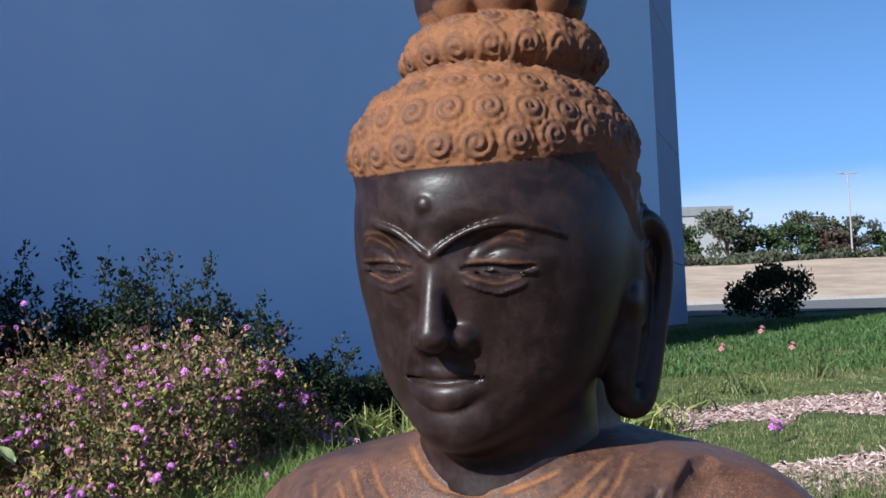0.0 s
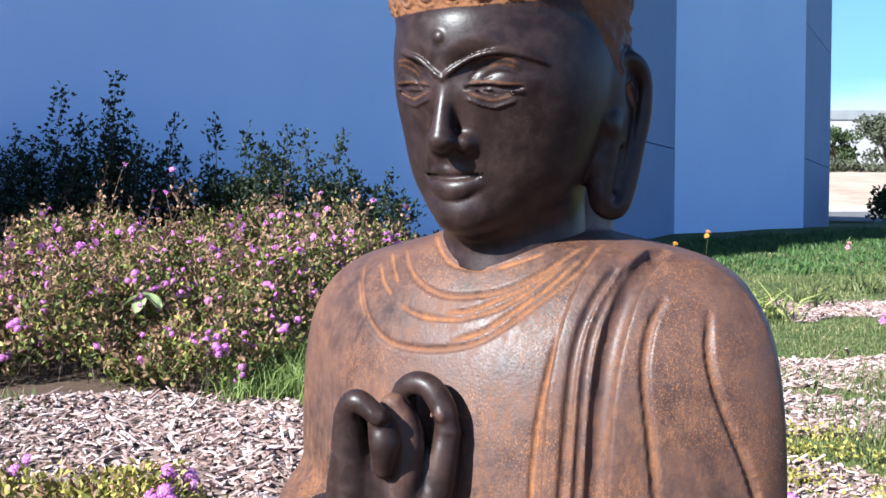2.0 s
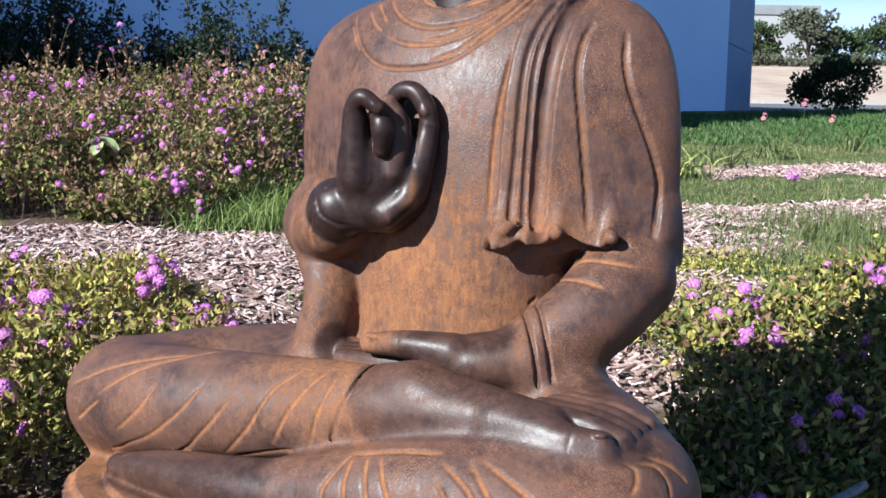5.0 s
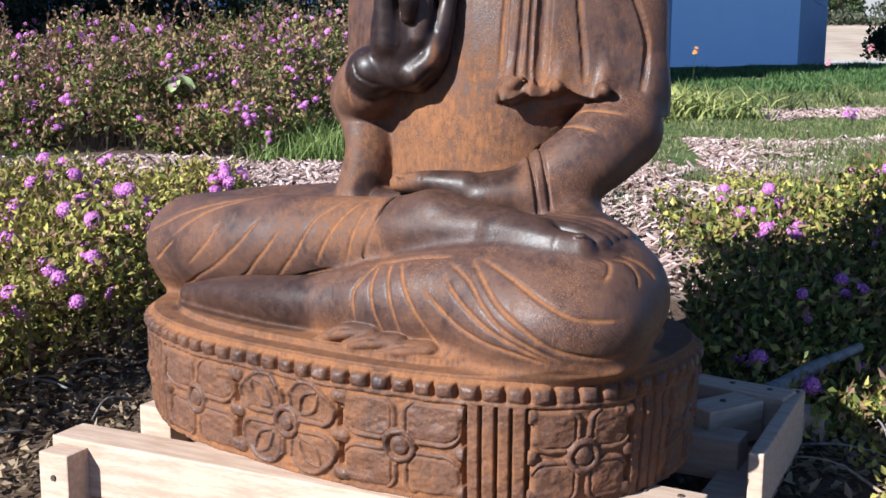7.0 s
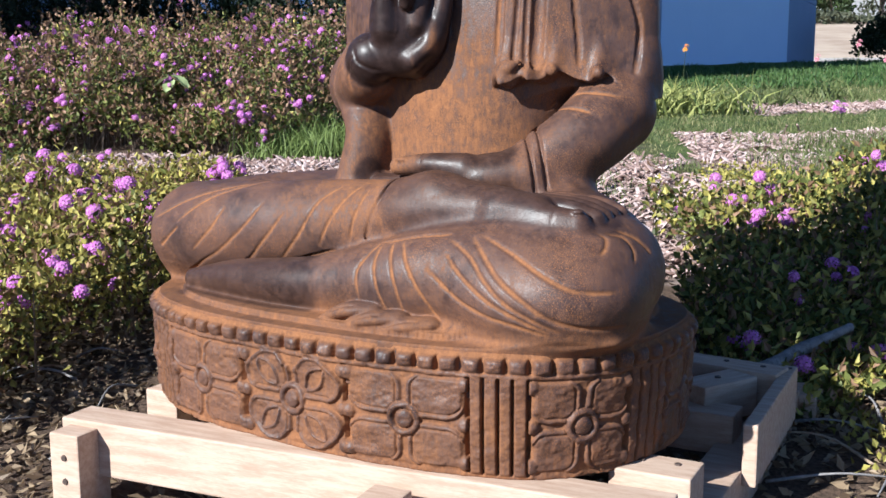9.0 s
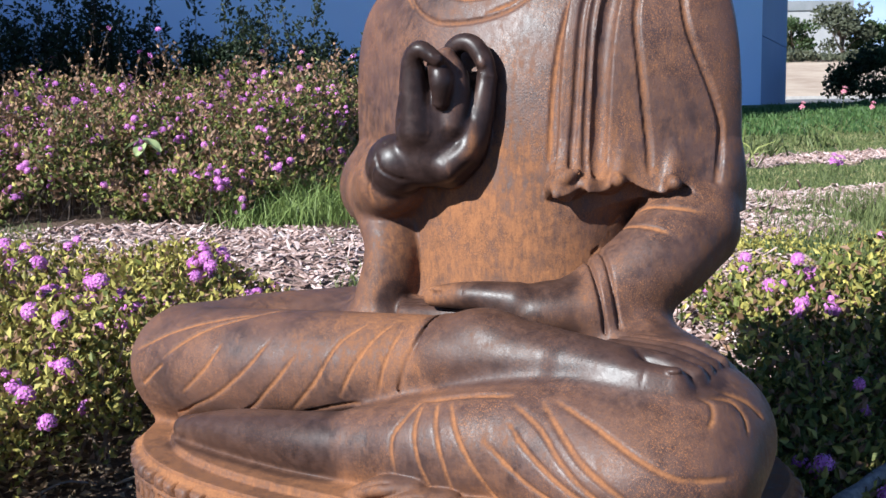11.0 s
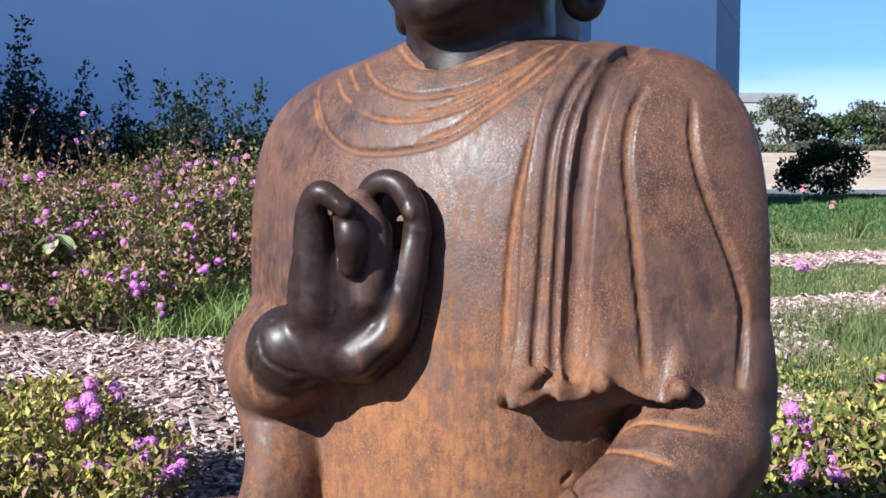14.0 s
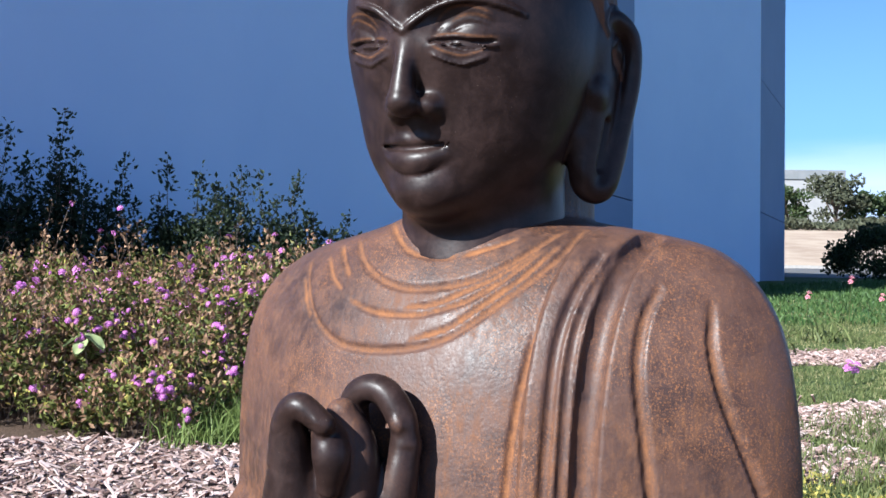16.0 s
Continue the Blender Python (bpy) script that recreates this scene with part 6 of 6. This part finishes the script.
def stick(name, label, pts, r0, r1, mat, sides=7):
    pts = smooth_line(pts, 5)
    v, f = [], []
    for k, p in enumerate(pts):
        r = r0 + (r1 - r0) * k / (len(pts) - 1)
        d = pts[min(k + 1, len(pts) - 1)] - pts[max(k - 1, 0)]
        s = np.cross(d, (0.1, 0.2, 1))
        s /= np.linalg.norm(s)
        u = np.cross(s, d / np.linalg.norm(d))
        for e in range(sides):
            a = 2 * math.pi * e / sides
            v.append(tuple(p + r * (1 + 0.12 * math.sin(5 * a + k)) * (math.cos(a) * s + math.sin(a) * u)))
    m = len(pts)
    f = [(k * sides + e, k * sides + (e + 1) % sides, (k + 1) * sides + (e + 1) % sides, (k + 1) * sides + e) for k in range(m - 1) for e in range(sides)]
    f += [tuple(range(sides))[::-1], tuple(range((m - 1) * sides, m * sides))]
    return tagged(mesh_object(name, v, f, mat, smooth=True), label, "branch")


GREYWOOD = plain("grey_dead_wood", (0.14, 0.13, 0.13), (0.30, 0.28, 0.27), 40, 0.9, 0.003)
stick("fallen_branch", "grey weathered fallen branch lying under the bush", [(0.86, 0.50, 0.16), (1.0, 0.62, 0.19), (1.16, 0.72, 0.23)], 0.022, 0.013, GREYWOOD)
for k in range(44):
    side = -1 if k % 2 else 1
    x = side * rng.uniform(0.75, 1.5)
    y = rng.uniform(-0.2, 0.9)
    a, l = rng.uniform(0, 6.28), rng.uniform(0.12, 0.34)
    z = float(lift(x, y)) + 0.012
    st_ = stick("dry_twig", "thin dry twig lying on the soil", [(x, y, z), (x + 0.5 * l * math.cos(a), y + 0.5 * l * math.sin(a), z + 0.03), (x + l * math.cos(a + 0.2), y + l * math.sin(a + 0.2), z + 0.01)], 0.004, 0.002, GREYWOOD if k % 3 else DRY_TWIG, 5)
    tagged(st_, group="dry twigs")


# ---- fallen leaves on the bare soil ----
n = 9000
x = np.where(rng.random(n) < 0.6, -1.25, 1.2) + 0.48 * rng.normal(size=n)
y = 0.35 + 0.62 * rng.normal(size=n)
p = np.column_stack([x, y, lift(x, y) + 0.006 + 0.012 * rng.random(n)])
d = unit(np.column_stack([rng.normal(size=(n, 2)), 0.25 * rng.normal(size=n)]))
LITTER = leaf_material("dead_leaf", (0.10, 0.066, 0.042), (0.40, 0.30, 0.19))
tagged(mesh_object("leaf_litter", *leaf_mesh(p, d, 0.035 * rng.uniform(0.5, 1.4, n), 0.009), LITTER), "brown dead leaves scattered over the soil", "leaf litter", kind="stuff")


# ---- pallet of sawn timber under the statue ----
pallet = empty("pallet", pose(0, 0, 0, 0, 0, STATUE_TURN))
tagged(pallet, "rough pallet of pale sawn pine beams with nail holes", "pallet")
NAIL = plain("rusty_nail", (0.05, 0.035, 0.03), (0.09, 0.06, 0.045), 80, 0.6)


def beam(name, size, at, turn=0.0, nails=()):
    bm = box_bm(size, (0, 0, 0), 0.004)
    ob = part(name, bm, TIMBER, pallet)
    ob.matrix_local = pose(*at, 0, 0, turn)
    for nx, ny, nz, face in nails:
        nb_ = bmesh.new()
        bmesh.ops.create_cone(nb_, cap_ends=True, segments=10, radius1=0.0075, radius2=0.006, depth=0.004)
        nl = part("nail", nb_, NAIL, ob)
        nl.matrix_local = pose(nx, ny, nz, 90 if face == "front" else 0, 0, 0)
    return ob

beam("front_beam", (1.27, 0.09, 0.115), (0.055, -0.332, 0.160), 9.5, ((-0.55, -0.036, 0.03, "front"), (0.40, -0.036, -0.02, "front")))
beam("front_post", (0.075, 0.09, 0.20), (-0.505, -0.485, 0.105), 9, ((0.0, -0.046, 0.05, "front"), (0.0, -0.046, 0.0, "front")))
beam("front_post", (0.075, 0.09, 0.20), (0.23, -0.43, 0.10), 9)
beam("front_post", (0.075, 0.05, 0.12), (0.0, -0.30, 0.06), 9)
beam("corner_block", (0.15, 0.10, 0.095), (0.595, -0.085, 0.175), 6, ((-0.03, 0.01, 0.048, "top"), (0.035, 0.015, 0.048, "top")))
beam("side_rail", (0.09, 1.0, 0.10), (0.600, 0.41, 0.085), 5)
beam("edge_board", (0.030, 0.50, 0.13), (0.650, 0.445, 0.168), 6.5, ((0.0, 0.22, 0.0655, "top"),))
beam("cross_beam", (0.56, 0.09, 0.09), (0.315, 0.36, 0.152), 5)
beam("cross_beam", (0.60, 0.09, 0.09), (-0.30, 0.30, 0.17), 5)
beam("rear_beam", (0.32, 0.09, 0.095), (0.465, 0.615, 0.193), -3, ((0.02, 0.01, 0.048, "top"), (0.11, 0.01, 0.048, "top")))
beam("rear_block", (0.17, 0.085, 0.09), (0.515, 0.475, 0.193), 66, ((0.0, 0.0, 0.048, "top"),))
beam("rear_rail", (1.2, 0.09, 0.10), (0.05, 0.84, 0.075), 3)
beam("side_rail", (0.09, 1.05, 0.10), (-0.50, 0.32, 0.075), 6)
beam("left_block", (0.09, 0.12, 0.16), (-0.56, -0.16, 0.13), 6)



# ---- the building ----
building = empty("building", pose(0, 0, 0))
tagged(building, "tall blue-grey painted concrete building with stepped wall panels", "building")
CORNERS = [(-13.0, -2.3), (1.31, 13.13), (2.94, 17.07), (5.80, 19.67), (7.45, 23.69)]
JOINTS = [0.2, 2.60, 5.19, 7.85, 10.5, 13.2]


def wall_panel(p, q, z0, z1, mat, thick=0.25, gap=0.012):
    """One cast panel with bevelled edges, set between its joints."""
    p, q = Vector((*p, 0)), Vector((*q, 0))
    d = q - p
    bm = box_bm((d.length - 0.004, thick, z1 - z0 - gap), (0, 0, 0), 0.012)
    ob = part("wall_panel", bm, mat, building)
    ob.matrix_local = Matrix.Translation(((p.x + q.x) / 2, (p.y + q.y) / 2, (z0 + z1) / 2)) @ pose(0, 0, 0, 0, 0, math.degrees(math.atan2(d.y, d.x))) @ pose(0, thick / 2, 0)
    return ob


# the side-facing steps take the shade-darkened wall colour
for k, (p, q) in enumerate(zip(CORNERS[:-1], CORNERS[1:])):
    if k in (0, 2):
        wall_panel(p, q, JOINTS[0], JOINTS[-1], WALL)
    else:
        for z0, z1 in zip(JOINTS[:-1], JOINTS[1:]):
            wall_panel(p, q, z0, z1, SHADED_WALL)
core = prism("wall_core", [(-13.3, -2.0), (1.1, 13.4)] + [(x - 0.2, y + 0.24) for x, y in CORNERS[2:]] + [(0, 34), (-26, 12)], 0.2, 13.15, WALL, building)


# ---- road and what lies beyond ----
ASPHALT = plain("asphalt", (0.10, 0.10, 0.105), (0.16, 0.155, 0.15), 3.0, 0.9)
KERB = plain("concrete_kerb", (0.34, 0.32, 0.30), (0.44, 0.41, 0.38), 6.0, 0.9)
rx = np.linspace(-10, 120, 60)
rv, rf = [], []
for k, xx in enumerate(rx):
    for m, (yy, dz) in enumerate(((38, 0.05), (59, 0.05))):
        rv.append((xx, yy + 0.05 * (xx - 20), float(lift(xx, yy + 0.05 * (xx - 20))) + dz))
for k in range(len(rx) - 1):
    rf.append((2 * k, 2 * k + 2, 2 * k + 3, 2 * k + 1))
road = mesh_object("road", rv, rf, ASPHALT)
tagged(road, "grey asphalt road beyond the garden", "road", kind="structure")
kv, kf = [], []
for k, xx in enumerate(rx):
    yy = 59 + 0.05 * (xx - 20)
    z = float(lift(xx, yy))
    kv += [(xx, yy, z - 0.1), (xx, yy, z + 0.22), (xx, yy + 0.6, z + 0.22), (xx, yy + 0.6, z - 0.1)]
for k in range(len(rx) - 1):
    for e in range(3):
        kf.append((4 * k + e, 4 * k + 4 + e, 4 * k + 5 + e, 4 * k + 1 + e))
tagged(mesh_object("kerb", kv, kf, KERB), "pale concrete kerb along the road", "kerb", kind="structure")


def tree(x, y, high, wide, leaf, label, trunk=0.35, count=2600, size=0.35, low=0.25, category="tree", name="tree", group="", base=None, puff=0.42):
    """A trunk with limbs, and a crown of many leaf clumps with gaps."""
    z0 = float(lift(x, y)) if base is None else base
    ob = empty(name, pose(x, y, z0))
    tagged(ob, label, category, group)
    r = high * 0.028
    lines = [[(0, 0, -0.1), (0.02 * high, 0.01 * high, 0.3 * high), (0.0, 0.03 * high, 0.62 * high)]]
    heads = []
    for k in range(14):
        a, u = rng.uniform(0, 6.283), rng.uniform(trunk * 0.6, 0.6)
        rad = wide * rng.uniform(0.35, 0.85)
        top = (rad * math.cos(a), rad * math.sin(a), high * rng.uniform(low + 0.12, 0.92))
        lines.append([(0, 0, u * high * 0.7), (0.5 * top[0], 0.5 * top[1], 0.5 * (u * high * 0.7 + top[2]) + 0.04 * high), top])
        heads.append(top)
    heads.append((0, 0, high * 0.9))
    place(ob, "trunk", stem_mesh(lines[:1], r * 1.6, r * 0.7), TWIG)
    place(ob, "limbs", stem_mesh(lines[1:], r * 0.7, r * 0.2), TWIG)
    h = np.array(heads)
    c = h[rng.integers(0, len(h), count)]
    d = unit(rng.normal(size=(count, 3))) * (rng.random((count, 1)) ** 0.45)
    p = c + d * np.array([wide * puff, wide * puff, high * (0.40 if puff > 0.4 else 0.62) * puff])
    p = p[p[:, 2] > low * high * 0.6]
    place(ob, "crown", leaf_mesh(p, upward(len(p), 1.4), size * rng.uniform(0.6, 1.4, len(p)), size * 0.34), leaf)
    return ob


BUSH_LEAF = leaf_material("bush_leaf", (0.012, 0.022, 0.010), (0.050, 0.070, 0.028))
# the dark bush on the slope
tree(8.85, 22.0, 1.12, 0.98, BUSH_LEAF, "small dark evergreen tree standing alone on the grassy slope", 0.2, 3600, 0.095, 0.05, "tree", "small_tree", puff=0.37)

FAR_GREEN = leaf_material("far_green_leaf", (0.030, 0.052, 0.020), (0.080, 0.110, 0.042))
FAR_GREY = leaf_material("far_grey_leaf", (0.050, 0.058, 0.036), (0.115, 0.120, 0.075))
FAR_BROWN = leaf_material("far_brown_leaf", (0.075, 0.052, 0.040), (0.14, 0.10, 0.075))
for tx, ty, th, tw, lm in ((36, 104, 7.0, 3.2, FAR_GREY), (39.5, 106, 5.0, 3.0, FAR_GREEN), (43.0, 105, 5.2, 3.0, FAR_GREEN), (46.5, 110, 7.2, 3.4, FAR_GREY), (49.0, 108, 4.4, 2.6, FAR_BROWN), (51.5, 109, 6.2, 3.8, FAR_GREY),
                           (55.5, 108, 4.0, 3.2, FAR_GREEN), (59.5, 110, 4.6, 3.4, FAR_BROWN), (63.5, 109, 4.0, 3.4, FAR_GREEN), (67.5, 111, 4.2, 3.4, FAR_GREEN), (72, 112, 4.0, 3.6, FAR_GREY), (77, 112, 3.8, 3.6, FAR_GREEN), (33, 110, 6.0, 3.2, FAR_GREEN), (82, 114, 4.0, 3.8, FAR_GREEN)):
    tree(tx, ty, 0.72 * th, 0.8 * tw, lm, "leafy tree on the far slope above the sandy ground", 0.3, 1500, 0.42, 0.08, group="trees on the far slope")
scrub_n = 9000
sx = rng.uniform(24, 95, scrub_n)
sy = 99 + 0.02 * sx + rng.random(scrub_n) * 7 - 4.5 * np.clip((44 - sx) / 10, 0, 1)
p = np.column_stack([sx, sy, lift(sx, sy) + rng.random(scrub_n) * 0.9 * (0.6 + 0.4 * np.sin(sx * 0.7))])
tagged(mesh_object("scrub", *leaf_mesh(p, upward(scrub_n, 1.3), 0.5, 0.2), FAR_GREY), "low grey-green scrub along the top of the sandy slope", "scrub", kind="stuff")

far = empty("far_building", pose(0, 0, 0))
tagged(far, "pale grey flat-roofed warehouse far behind the trees", "building")
PALEWALL = plain("pale_plaster", (0.30, 0.295, 0.30), (0.35, 0.34, 0.34), 0.5, 0.9)
DARKBAND = plain("grey_parapet", (0.19, 0.20, 0.21), (0.23, 0.235, 0.245), 0.5, 0.9)
prism("wall", [(20, 150), (52.9, 150), (60, 190), (20, 190)], 4, 15.4, PALEWALL, far)
prism("parapet", [(19.9, 149.8), (53.05, 149.8), (60.2, 190.2), (19.9, 190.2)], 15.4, 16.7, DARKBAND, far)

pole = empty("utility_pole", pose(47.6, 101, float(lift(47.6, 101)) - 1.2))
tagged(pole, "slim pale street-lamp pole on the far slope", "pole")
STEEL = plain("galvanised_steel", (0.26, 0.25, 0.25), (0.33, 0.32, 0.32), 4, 0.6)
bm = bmesh.new()
bmesh.ops.create_cone(bm, cap_ends=True, segments=10, radius1=0.11, radius2=0.06, depth=9.6)
bmesh.ops.translate(bm, vec=(0, 0, 4.8), verts=bm.verts)
part("shaft", bm, STEEL, pole)
part("cross_arm", box_bm((1.5, 0.12, 0.10), (0, 0, 9.6), 0.02), STEEL, pole)
for sgn in (-1, 1):
    part("lamp_head", box_bm((0.5, 0.22, 0.12), (sgn * 0.75, 0, 9.68), 0.03), STEEL, pole)

HILL = plain("hazy_hill", (0.26, 0.30, 0.33), (0.30, 0.34, 0.36), 0.02, 1.0)
hx = np.linspace(-700, 900, 120)
hv = []
for k, xx in enumerate(hx):
    top = 22 + 9 * math.sin(xx * 0.011) + 5 * math.sin(xx * 0.031 + 1)
    hv += [(xx, 820, -5), (xx, 820, top), (xx, 890, -5)]
hf = []
for k in range(len(hx) - 1):
    hf += [(3 * k, 3 * k + 3, 3 * k + 4, 3 * k + 1), (3 * k + 1, 3 * k + 4, 3 * k + 5, 3 * k + 2)]
tagged(mesh_object("backdrop", hv, hf, HILL, smooth=True), "low hazy hills on the horizon", "hills", kind="structure")
